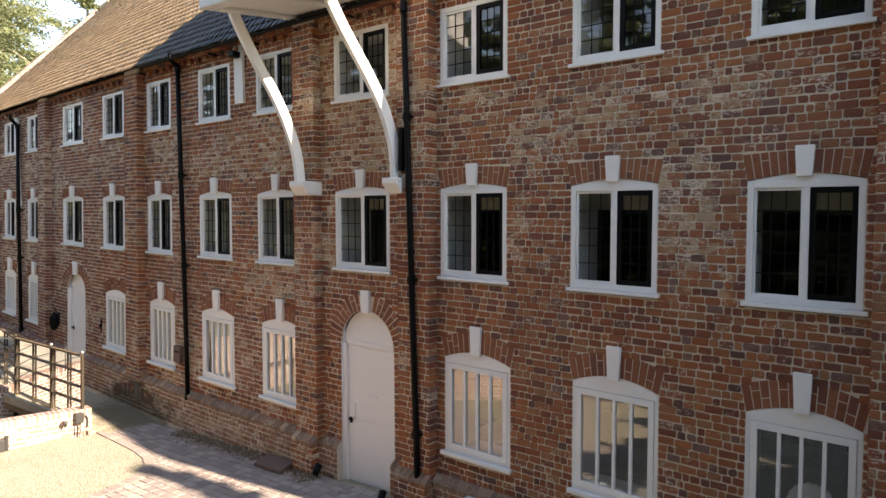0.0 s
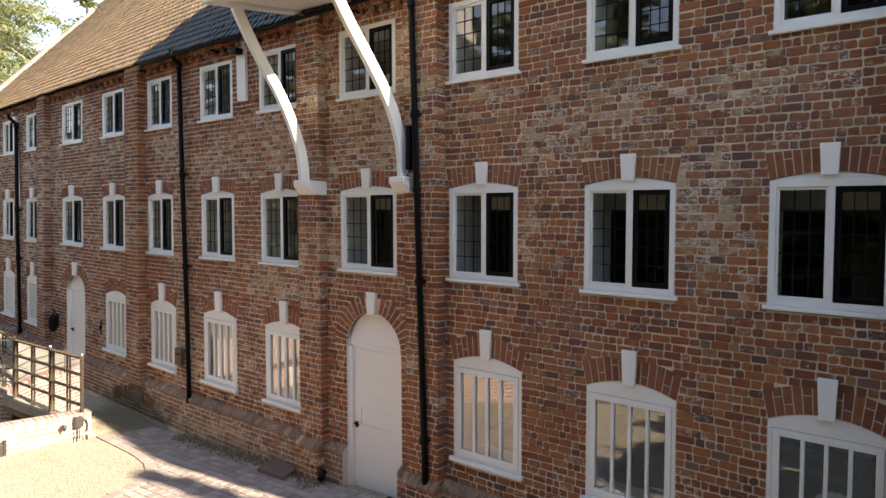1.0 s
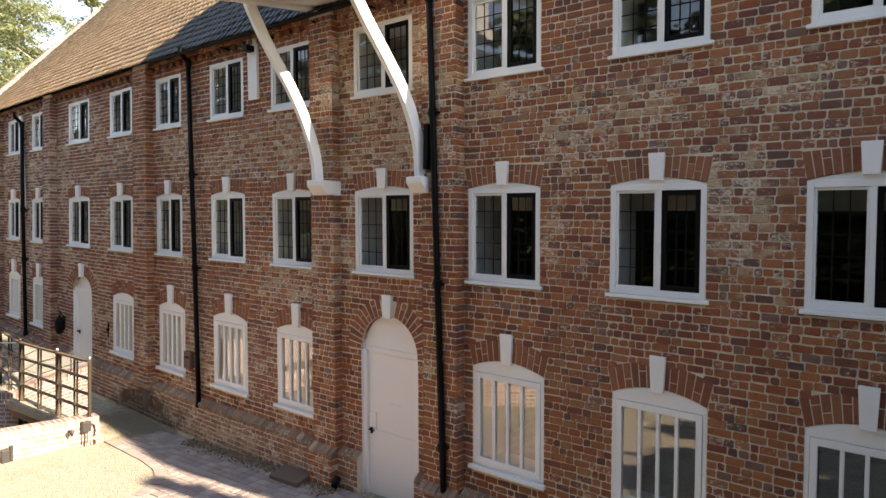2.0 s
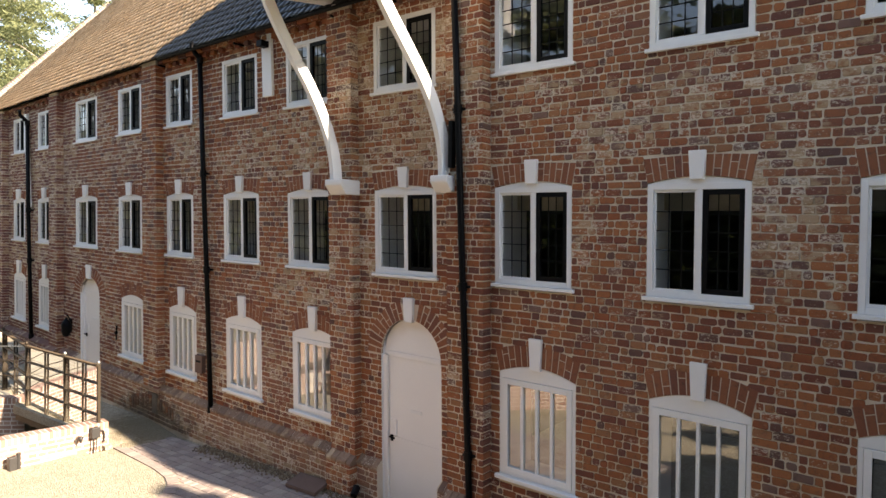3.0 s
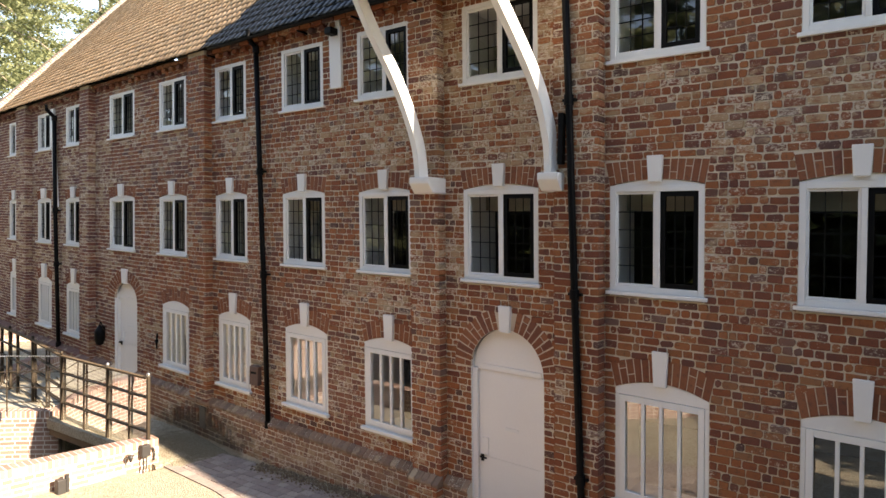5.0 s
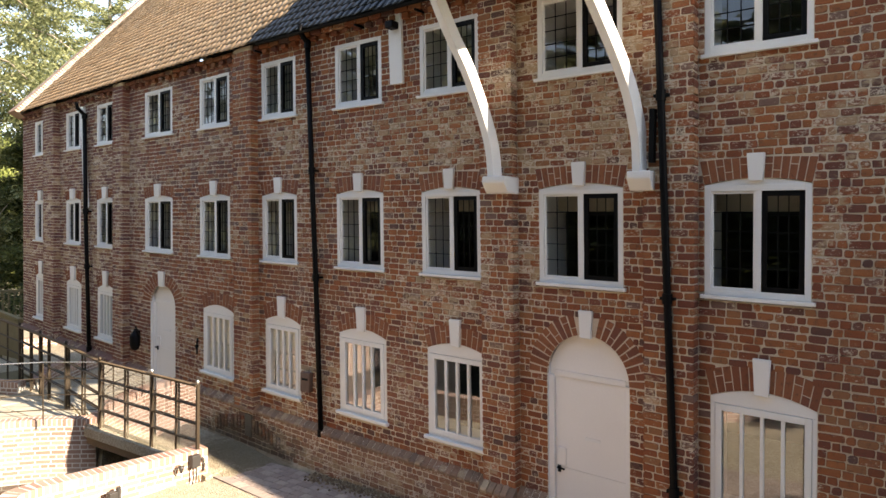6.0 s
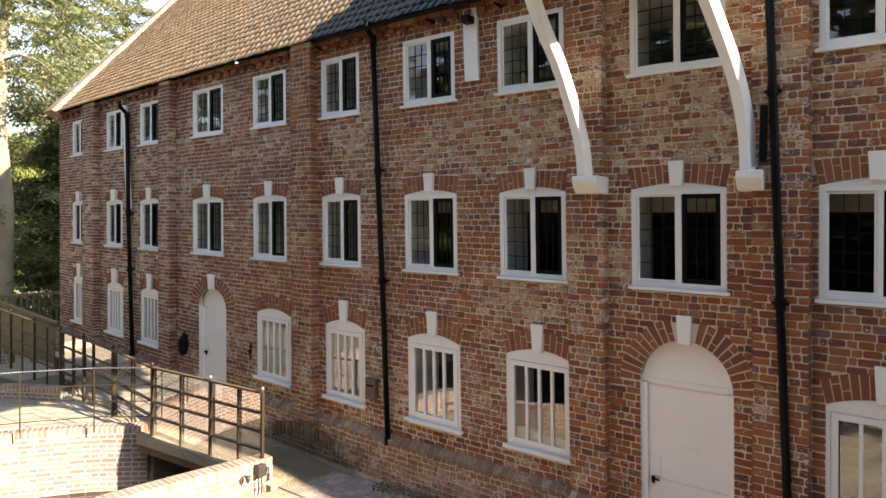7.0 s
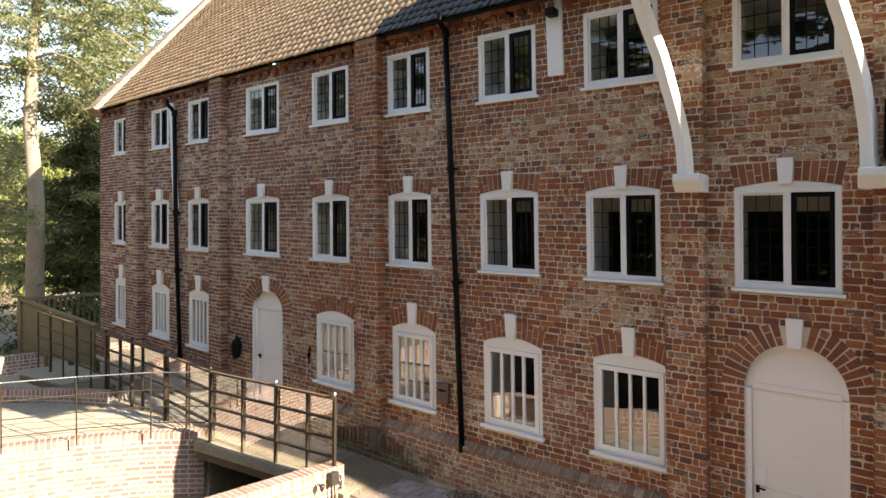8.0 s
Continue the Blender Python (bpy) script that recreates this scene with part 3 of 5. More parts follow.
def ring_pieces(lower, upper, count, skip):
    """Wedges between two curves given as functions of 0..1, with a gap for the keystone; some are cut in two."""
    out = []
    for i in range(count):
        t0, t1 = i / count + 0.0042, (i + 1) / count - 0.0042
        if abs((t0 + t1) / 2 - 0.5) < skip:
            continue
        a, b, c, d = lower(t0), lower(t1), upper(t1), upper(t0)
        cut = (None, 0.36, 0.66)[i % 3] if random.random() < 0.8 else None
        if cut:
            lerp = lambda p, q, f: (p[0] + (q[0] - p[0]) * f, p[1] + (q[1] - p[1]) * f)
            out.append((a, b, lerp(b, c, cut - 0.012), lerp(a, d, cut - 0.012)))
            out.append((lerp(a, d, cut + 0.022), lerp(b, c, cut + 0.022), c, d))
        else:
            out.append((a, b, c, d))
    return out


def arch_bed(lower, upper, n=16):
    m = Mesh()
    m.strip([lower(i / n) for i in range(n + 1)], [upper(i / n) for i in range(n + 1)], -0.0065, 0.02)
    return m.bent()


def arch(kind, a, b, near, keyed=True):
    mid, half = (a + b) / 2, (b - a) / 2
    if kind == "first":
        lower = lambda t: (mid + (2 * t - 1) * (half + 0.005), F_JAMB + 0.01 + (F_CROWN - F_JAMB) * (1 - (2 * t - 1) ** 2))
        upper = lambda t: (mid + (2 * t - 1) * (half + 0.05), F_TOP - 0.02 + 0.02 * (1 - (2 * t - 1) ** 2))
        n, skip = max(9, round(2 * half / 0.068)), 0.066 / (2 * half)
    elif kind == "ground":
        lower = lambda t: (mid + (2 * t - 1) * half, G_JAMB + (G_CROWN - G_JAMB) * (1 - (2 * t - 1) ** 2))
        upper = lambda t: (mid + (2 * t - 1) * (half + 0.055), G_JAMB + G_RING + (G_CROWN - G_JAMB) * (1 - (2 * t - 1) ** 2))
        n, skip = max(9, round(2 * half / 0.07)), 0.066 / (2 * half)
    else:
        at = lambda t, r: (mid - r * math.cos(math.pi * t), DOOR_SPRING + r * math.sin(math.pi * t))
        lower, upper = lambda t: at(t, half), lambda t: at(t, half + RING)
        n, skip = round(math.pi * (half + 0.1) / 0.078), 0.047
    bed = part("arch", arch_bed(lower, upper), MORTAR_RED, wall_front, "gauged arch of rubbed red brick")
    pieces = ring_pieces(lower, upper, n, skip if keyed else 0)
    if near:
        for q in pieces:
            part("brick", voussoir(q), RUBBED, bed)
    else:
        m = Mesh()
        for q in pieces:
            v = voussoir(q)
            o = len(m.v)
            m.v += v.v
            m.f += [tuple(o + i for i in f) for f in v.f]
        part("brick_ring", m, RUBBED, bed, kind="stuff")
    if keyed:
        low, top = {"first": (F_CROWN - 0.02, 4.145), "ground": (G_CROWN - 0.03, 2.31), "door": (DOOR_SPRING + half - 0.03, DOOR_SPRING + half + 0.26)}[kind]
        w = 0.078
        m = Mesh().slab([(mid - w * 0.8, low), (mid + w * 0.8, low), (mid + w * 1.02, top), (mid - w * 1.02, top)], -0.05, 0.02)
        part("keystone", m.bent(), WHITE, bed, "white painted wedge keystone", bevel=0.006)


for i, (a, b) in enumerate(COLS):
    arch("first", a, b, i >= 5)
    if i in GROUND_DOORS:
        arch("door", *GROUND_DOORS[i], i == 8)
    else:
        arch("ground", *lower_row(i), i >= 5, keyed=i != 4)

# ---- windows ----
number = [0]


def glazing_bars(a, b, c, d, cols, rows, x, w=0.004):
    m = Mesh()
    for i in range(1, cols):
        y = a + (b - a) * i / cols
        m.box(x - 0.004, x + 0.004, y - w, y + w, c, d)
    for i in range(1, rows):
        z = c + (d - c) * i / rows
        m.box(x - 0.0035, x + 0.0035, a, b, z - w, z + w)
    return m.bent()


def rectangle(a, b, c, d, w, x0, x1, m=None):
    m = m or Mesh()
    m.box(x0, x1, a, a + w, c, d).box(x0, x1, b - w, b, c, d)
    return m.box(x0, x1, a + w, b - w, c, c + w).box(x0, x1, a + w, b - w, d - w, d)


def pane(a, b, c, d, x, owner, material=None):
    m = Mesh()
    m.v = [settle(x, y, z) for y, z in ((a, c), (a, d), (b, d), (b, c))]
    m.f = [(0, 1, 2, 3)]
    ob = part("pane", m, material or GLASS, owner)
    ob.visible_shadow = False
    return ob


def casement_window(a, b, kind):
    """White frame: leaded fixed light on the far half, black iron casement on the near half."""
    number[0] += 1
    c, d = (F_SILL, F_JAMB + 0.004) if kind == "first" else (S_SILL, S_HEAD)
    words = "white timber window with leaded light and black iron casement"
    if kind == "first":
        words += " under a brick arch"
    w = thing("window_%d" % number[0], settle(0, (a + b) / 2, c), words, "window", "leaded windows of the mill", "structure")
    mid = (a + b) / 2 - 0.02
    f, edge = Mesh(), 0.055
    rectangle(a, b, c, d, edge, -0.006, 0.075, f)
    f.box(-0.004, 0.07, mid - 0.024, mid + 0.024, c + edge, d - edge)
    if kind == "first":
        n = 10
        f.strip([(a + (b - a) * i / n, d - 0.004) for i in range(n + 1)], [(a + (b - a) * i / n, F_JAMB + 0.006 + (F_CROWN - F_JAMB) * (1 - (2 * i / n - 1) ** 2)) for i in range(n + 1)], 0.004, 0.07)
    part("window_frame", f.bent(), WHITE, w, bevel=0.004)
    s = Mesh().box(-0.05, 0.06, a - 0.04, b + 0.035, c - 0.038, c - 0.002)
    part("window_sill", s.bent(), WHITE, w, bevel=0.006)
    if kind == "first":
        part("inner_lintel", Mesh().box(0.50, DEEP + 0.01, a - 0.05, b + 0.05, d - 0.22, d + 0.05).bent(), STONE, w, "inner lintel")
    # far light, fixed
    la, lb, lc, ld = mid + 0.026, b - edge - 0.001, c + edge + 0.001, d - edge - 0.001
    part("fixed_light", rectangle(la, lb, lc, ld, 0.022, 0.012, 0.05).bent(), WHITE, w)
    pane(la + 0.02, lb - 0.02, lc + 0.02, ld - 0.02, 0.034, w)
    part("lead_cames", glazing_bars(la + 0.02, lb - 0.02, lc + 0.02, ld - 0.02, 3, 5, 0.03), LEAD, w)
    # near light, iron casement
    la, lb = a + edge + 0.001, mid - 0.026
    cas = part("casement", rectangle(la, lb, lc, ld, 0.046, 0.002, 0.045).bent(), BLACK, w, "black iron casement")
    part("cames", glazing_bars(la + 0.046, lb - 0.046, lc + 0.046, ld - 0.046, 3, 5, 0.026), LEAD, cas)
    pane(la + 0.03, lb - 0.03, lc + 0.03, ld - 0.03, 0.03, cas)


def mullion_window(a, b):
    """Ground floor window: segmental white head, four tall lights."""
    number[0] += 1
    c, d = G_SILL, G_JAMB
    w = thing("window_%d" % number[0], settle(0, (a + b) / 2, c), "white timber window of four tall lights below a segmental brick arch", "window", "tall-light windows of the mill", "structure")
    f, n, top = Mesh(), 12, d - 0.055
    head = [(a + (b - a) * i / n, G_JAMB + (G_CROWN - G_JAMB) * (1 - (2 * i / n - 1) ** 2) - 0.002) for i in range(n + 1)]
    f.strip([(y, top - 0.01) for y, _ in head], head, -0.002, 0.07)
    f.box(-0.004, 0.07, a, a + 0.04, c, top - 0.011).box(-0.004, 0.07, b - 0.04, b, c, top - 0.011).box(-0.004, 0.07, a + 0.041, b - 0.041, c, c + 0.03)
    part("window_frame", f.bent(), WHITE, w, bevel=0.004)
    sa, sb, sc, sd = a + 0.043, b - 0.043, c + 0.033, top - 0.014
    sash = rectangle(sa, sb, sc, sd, 0.06, -0.012, 0.045)
    inner = (sb - sa - 0.12)
    for i in (1, 2, 3):
        y = sa + 0.06 + inner * i / 4
        sash.box(-0.006, 0.04, y - 0.017, y + 0.017, sc + 0.061, sd - 0.061)
    sash = part("sash", sash.bent(), WHITE, w, bevel=0.003)
    for i in range(4):
        y0, y1 = sa + 0.06 + inner * i / 4, sa + 0.06 + inner * (i + 1) / 4
        pane(y0 + 0.012, y1 - 0.012, sc + 0.055, sd - 0.055, 0.02, sash, COATED)
    part("window_sill", Mesh().box(-0.07, 0.06, a - 0.035, b + 0.035, c - 0.045, c - 0.002).bent(), WHITE, w, bevel=0.006)


for i, (a, b) in enumerate(COLS):
    casement_window(a, b, "second")
    casement_window(a, b, "first")
    if i not in GROUND_DOORS:
        mullion_window(*lower_row(i))

# ---- doors ----


def arched_door(i, a, b, foot):
    mid, half = (a + b) / 2, (b - a) / 2
    d = thing("door_%d" % i, settle(0, mid, foot), "cream painted boarded door with plain fanlight panel in an arched opening", "door", "arched doors", "structure")
    n = 18
    arc = [(mid - half * math.cos(math.pi * k / n), DOOR_SPRING + half * math.sin(math.pi * k / n)) for k in range(n + 1)]
    part("tympanum", Mesh().slab([(a, DOOR_SPRING - 0.005), (b, DOOR_SPRING - 0.005)] + arc[::-1], 0.07, 0.12).bent(), CREAM, d)
    fr = Mesh().box(0.03, 0.13, a, a + 0.06, foot, DOOR_SPRING - 0.01).box(0.03, 0.13, b - 0.06, b, foot, DOOR_SPRING - 0.01)
    fr.box(0.058, 0.13, a + 0.06, b - 0.06, DOOR_SPRING - 0.02, DOOR_SPRING + 0.045)
    part("door_frame", fr.bent(), CREAM, d, bevel=0.006)
    leaf = Mesh()
    y0, w = a + 0.063, (b - a - 0.126) / 2
    mid_rail = foot + 0.86
    leaf.box(0.075, 0.115, y0, y0 + 2 * w, foot + 0.012, mid_rail)
    leaf.box(0.075, 0.115, y0, y0 + 2 * w, mid_rail + 0.003, DOOR_SPRING - 0.024)
    leaf = part("door_leaf", leaf.bent(), CREAM, d, bevel=0.002)
    lock = Mesh().box(0.058, 0.076, b - 0.19, b - 0.08, foot + 0.88, foot + 1.08)
    part("lock_case", lock.bent(), CREAM, leaf, "cream painted rim lock", bevel=0.004)
    h = Mesh().tube([(0.07, b - 0.105, foot + 0.86), (0.02, b - 0.105, foot + 0.86), (0.018, b - 0.19, foot + 0.858)], 0.011, 8)
    h.box(0.062, 0.074, b - 0.125, b - 0.088, foot + 0.80, foot + 0.90)
    part("door_handle", h.bent(), BLACK, leaf, "black lever handle")
    plate = Mesh().box(0.066, 0.076, mid - 0.12, mid + 0.06, foot + 1.21, foot + 1.245)
    part("letter_plate", plate.bent(), WHITE, leaf, "white letter plate", bevel=0.003)
    step = Mesh().box(-0.16, 0.14, a - 0.02, b + 0.02, foot - 0.12, foot)
    part("threshold", step.bent(), SLAB, d, "worn dark stone threshold", bevel=0.012)


arched_door(1, *GROUND_DOORS[8], -0.03)
arched_door(2, *GROUND_DOORS[3], 0.10)

# ---- rooms behind the windows ----
DEPTH = 5.8
# floors and back wall take the near-black that stands for shade
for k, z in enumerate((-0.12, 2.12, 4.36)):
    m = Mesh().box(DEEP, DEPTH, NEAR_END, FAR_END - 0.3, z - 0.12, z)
    tagged(new("floor_%d" % (k + 1), m.bent().data("floor", DARKROOM)), "floor inside the mill, near-black to stand for the room's shade", "floor", "", "structure")
for k, z in enumerate((1.96, 4.2, 6.2)):
    m = Mesh().box(DEEP, DEPTH, NEAR_END, FAR_END - 0.3, z, z + 0.03)
    tagged(new("ceiling_%d" % (k + 1), m.bent().data("ceiling", PLASTER)), "white plaster ceiling inside the mill", "ceiling", "", "structure")
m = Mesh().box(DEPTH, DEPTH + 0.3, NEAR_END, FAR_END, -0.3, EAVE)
tagged(new("wall_back", m.bent().data("wall_back", DARKROOM)), "plain back wall of the mill, near-black to stand for the rooms' shade", "wall", "", "structure")
for nm, y in (("wall_far", FAR_END - 0.3), ("wall_near", NEAR_END)):
    m = Mesh()
    for i in range(8):
        m.box(0.01, DEPTH, y, y + 0.29, -0.3 + i * (EAVE + 0.3) / 8, -0.3 + (i + 1) * (EAVE + 0.3) / 8)
    top = len(m.v)
    m.v += [(0.0, y, EAVE), (5.9, y, EAVE), (2.95, y, 10.55), (0.0, y + 0.29, EAVE), (5.9, y + 0.29, EAVE), (2.95, y + 0.29, 10.55)]
    m.f += [(top, top + 1, top + 2), (top + 5, top + 4, top + 3), (top, top + 3, top + 4, top + 1), (top, top + 2, top + 5, top + 3), (top + 1, top + 4, top + 5, top + 2)]
    tagged(new(nm, m.bent().data(nm, MORTAR)), "gable end wall of the brick mill", "wall", "", "structure")
# unseen stepped block, raked head, added where the front ends to cast a shadow
m = Mesh().slab([(-0.004, -0.1), (-0.60, -0.1), (-0.60, 1.6), (-0.50, 2.0), (-0.50, 4.4), (-0.57, 5.0), (-0.61, 5.75), (-0.50, 6.1), (-0.27, 6.55), (-0.004, 6.62)], -8.6, -8.15)
m.v = [(y, x, z) for x, y, z in m.v]
tagged(new("corner_buttress", m.data("corner_buttress", MORTAR)), "unseen block with raked head, added at the near corner to cast the ground shadow", "buttress", "", "structure")

# blocked relieving arch in the plinth
relief = thing("relieving_arch", settle(-0.11, 5.15, 0.0), "blocked relieving arch of bricks on end in the plinth", "arch", kind="structure")
for k in range(19):
    y = 4.40 + k * 0.078
    off = (y - 5.10) / 0.72
    if abs(y - 5.08) < 0.07:
        continue
    z = 0.20 - 0.17 * off * off
    b = Mesh().brick(-0.128, -0.09, y, y + 0.058, z - 0.11, z + 0.11)
    part("brick", b.bent(), BRICK, relief)
part("key_block", Mesh().box(-0.13, -0.09, 5.01, 5.15, 0.0, 0.36).bent(), DAMPSTONE, relief, "grey stone block", bevel=0.008)

# ---- roof ----
PITCH = math.atan(1.40)
ROOF_X, ROOF_Z, RIDGE_X = -0.20, 6.22, 2.95
SLOPE = (RIDGE_X - ROOF_X) / math.cos(PITCH)
GAUGE, TILE = 0.165, 0.125
BLACK_FROM = 4.92


def on_roof(s, y, lift=0.0):
    return settle(ROOF_X + s * math.cos(PITCH) - lift * math.sin(PITCH), y, ROOF_Z + s * math.sin(PITCH) + lift * math.cos(PITCH))


roof = thing("roof", (1, 3, 6.3), "steep roof of orange clay pantiles, black pantiles over the near bays", "roof", kind="structure")
m = Mesh()
for i in range(60):
    y0, y1 = NEAR_END - 0.05 + i * 0.3517, min(NEAR_END - 0.05 + (i + 1) * 0.3517, FAR_END + 0.02)
    n = len(m.v)
    m.v += [on_roof(s, y, -0.05) for s in (0.05, SLOPE) for y in (y0, y1)]
    m.f.append((n, n + 1, n + 3, n + 2))
part("sarking", m, DARKROOM, roof)
m = Mesh()
n = 0
for i in range(60):
    y0, y1 = NEAR_END - 0.05 + i * 0.3517, min(NEAR_END - 0.05 + (i + 1) * 0.3517, FAR_END + 0.02)
    n = len(m.v)
    m.v += [on_roof(SLOPE, y0, 0.02), on_roof(SLOPE, y1, 0.02), settle(6.1, y1, 6.22), settle(6.1, y0, 6.22)]
    m.f.append((n, n + 1, n + 2, n + 3))
part("back_slope", m, PANTILE, roof)


def pantile(s, y, mesh):
    """One S-shaped tile; its lower edge lies proud on the course below."""
    n, prof = len(mesh.v), []
    jitter, dy = random.uniform(-0.014, 0.014), random.uniform(-0.009, 0.009)
    tip = random.choice((0.0, 0.002, 0.004, 0.008))
    for k in range(7):
        u = k / 6
        prof.append((u * (TILE + 0.02), 0.008 * math.sin(2 * math.pi * u * 0.92 + 0.5) + 0.012))
    for ds, up in ((0.0, 0.013 + tip), (GAUGE + 0.03, 0.0)):
        mesh.v += [on_roof(s + ds + jitter, y + py + dy, pz + up) for py, pz in prof]
    mesh.v += [on_roof(s + jitter, y + py + dy, pz + 0.004) for py, pz in prof]
    for k in range(6):
        mesh.f += [(n + k, n + k + 1, n + 8 + k, n + 7 + k), (n + 14 + k, n + 15 + k, n + 1 + k, n + k)]
    return mesh


tiles_orange, tiles_black, roof_pieces = Mesh(), Mesh(), []
for r in range(int(SLOPE / GAUGE)):
    y = NEAR_END - 0.05
    while y < FAR_END - 0.15:
        edge = BLACK_FROM + 0.06 * math.sin(r * 1.7) - r * 0.155
        black = y < edge
        if r < 5 and edge - 1.2 < y < edge + 11 and len(roof_pieces) < 150 and not black:
            roof_pieces.append((r, y, black))
        else:
            pantile(r * GAUGE, y, tiles_black if black else tiles_orange)
        y += TILE
part("orange_tiles", tiles_orange, PANTILE, roof, "sunlit orange clay pantiles", kind="stuff", smooth=True)
part("black_tiles", tiles_black, BLACKTILE, roof, "glazed black pantiles", kind="stuff", smooth=True)
# verge of brick on edge at the far gable
verge = Mesh()
s = 0.0
while s < SLOPE:
    n = len(verge.v)
    for y in (FAR_END - 0.24, FAR_END + 0.07):
        verge.v += [on_roof(s + a, y, b) for a, b in ((0.008, -0.16), (0.066, -0.16), (0.066, 0.10), (0.008, 0.10))]
    verge.f += [(n, n + 1, n + 2, n + 3), (n + 7, n + 6, n + 5, n + 4)] + [(n + i, n + 4 + i, n + 4 + (i + 1) % 4, n + (i + 1) % 4) for i in range(4)]
    s += 0.078
fillet = Mesh()
for y in (FAR_END - 0.31,):
    fillet.sweep([[on_roof(s, y + a, b) for a, b in ((0.0, 0.025), (0.07, 0.045), (0.07, -0.05), (0.0, -0.05))] for s in [SLOPE * i / 12 for i in range(13)]])
part("verge_fillet", fillet, VERGE, roof, "white mortar fillet along the verge")
part("verge", verge, VERGE, roof, "raised verge of pale brick on edge", kind="stuff")
ridge = Mesh()
for i in range(43):
    y = NEAR_END + i * 0.486
    ridge.tube([settle(RIDGE_X + 0.0, y, 10.63), settle(RIDGE_X + 0.0, y + 0.47, 10.63)], [0.12, 0.11], 10)
part("ridge", ridge, PANTILE, roof)
# eaves gutter
gut = Mesh().sweep([[settle(-0.225 + 0.034 * math.cos(a), y, 6.195 + 0.034 * math.sin(a)) for a in [math.pi + math.pi * k / 6 for k in range(7)]]
                    for y in [NEAR_END + i * 0.68 for i in range(21)]], closed=False)
gutter = thing("gutter", settle(-0.23, 3, 6.15), "black half-round gutter under the black tiled eaves", "gutter")
part("trough", gut, BLACK, gutter)
for i in range(12):
    y = -6.2 + i * 1.0
    part("bracket", Mesh().box(-0.19, -0.0, y - 0.012, y + 0.012, 6.10, 6.125).bent(), BLACK, gutter)

# ---- hoist house on two curved braces ----
hoist = thing("hoist_house", (-0.8, 0, 6.2), "white boarded hoist house overhanging the wall below the roof", "hoist house")
HX, HY0, HY1, HZ = -1.58, -0.72, 0.97, 6.37


def falling(m):
    """The floor and walls of the hoist house fall a little outwards."""
    m.v = [(x, y, z + 0.165 * min(x, 0.0)) for x, y, z in m.v]
    return m


for i in range(8):
    x = HX + 0.05 + i * 0.187
    part("soffit_board", falling(Mesh().box(x, x + 0.184, HY0 + 0.05, HY1 - 0.05, HZ, HZ + 0.03)), WHITE, hoist, bevel=0.004)
sill = Mesh().box(HX - 0.06, HX + 0.16, HY0 - 0.06, HY1 + 0.06, HZ - 0.05, HZ + 0.12).box(HX + 0.16, -0.02, HY0 - 0.06, HY0 + 0.1, HZ - 0.05, HZ + 0.14)
sill.box(HX + 0.16, -0.02, HY1 - 0.1, HY1 + 0.06, HZ - 0.05, HZ + 0.14).box(HX + 0.16, -0.02, 0.0, 0.14, HZ - 0.05, HZ - 0.001)
part("sill_beam", falling(sill), WHITE, hoist, "white painted sill beams", bevel=0.03)
for nm, dims in (("front_boards", "f"), ("side_boards", "l"), ("side_boards", "r")):
    b = Mesh()
    for i in range(6):
        z = HZ + 0.14 + i * 0.16
        if dims == "f":
            b.box(HX - 0.02, HX + 0.01, HY0, HY1, z, z + 0.157)
        else:
            y = HY0 if dims == "l" else HY1
            b.box(HX + 0.012, 1.4, y - 0.012, y + 0.012, z, z + 0.157)
    part(nm, falling(b), WHITE, hoist)
top = Mesh()
for sgn in (-1, 1):
    n = len(top.v)
    ym = (HY0 + HY1) / 2
    top.v += [(HX - 0.2, ym, 7.95), (1.2, ym, 7.95), (1.2, ym + sgn * 1.2, 7.2), (HX - 0.2, ym + sgn * 1.2, 7.2)]
    top.v += [(x, y, z + 0.08) for x, y, z in top.v[n:n + 4]]
    top.f += [(n, n + 1, n + 2, n + 3), (n + 7, n + 6, n + 5, n + 4)] + [(n + i, n + (i + 1) % 4, n + 4 + (i + 1) % 4, n + 4 + i) for i in range(4)]
part("hoist_roof", falling(top), BLACKTILE, hoist)


def brace(spine, half_x, half_y, block, label):
    """A curved timber of square section along a spine of (x, y, z), and the corbel block (x, y0, y1) that it stands on."""
    b = thing("curved_brace", (-0.15, (block[1] + block[2]) / 2, 3.82), label, "brace", "braces of the hoist house")
    m, n = Mesh(), len(spine)
    plan = Vector((spine[-1][0] - spine[0][0], spine[-1][1] - spine[0][1], 0)).normalized()
    side = Vector((-plan.y, plan.x, 0))
    for i, (x, y, z) in enumerate(spine):
        p, q = Vector(spine[max(i - 1, 0)]), Vector(spine[min(i + 1, n - 1)])
        up = side.cross((q - p).normalized()).normalized()
        for s, t in ((-1, -1), (1, -1), (1, 1), (-1, 1)):
            m.v.append(tuple(Vector((x, y, z)) + up * half_x * s + side * half_y * t))
    m.f = [(i * 4 + k, i * 4 + (k + 1) % 4, i * 4 + 4 + (k + 1) % 4, i * 4 + 4 + k) for i in range(n - 1) for k in range(4)] + [(3, 2, 1, 0), (4 * n - 4, 4 * n - 3, 4 * n - 2, 4 * n - 1)]
    part("curved_timber", m, WHITE, b, "white painted curved timber", bevel=0.012)
    cor = Mesh()
    x = block[0]
    cor.slab([(x, 4.005), (x, 3.93), (x + 0.10, 3.815), (0.0, 3.815), (0.0, 4.005)], block[1], block[2])
    cor.v = [(y, x, z) for x, y, z in cor.v]
    part("corbel", cor, WHITE, b, "white moulded corbel block", bevel=0.014)


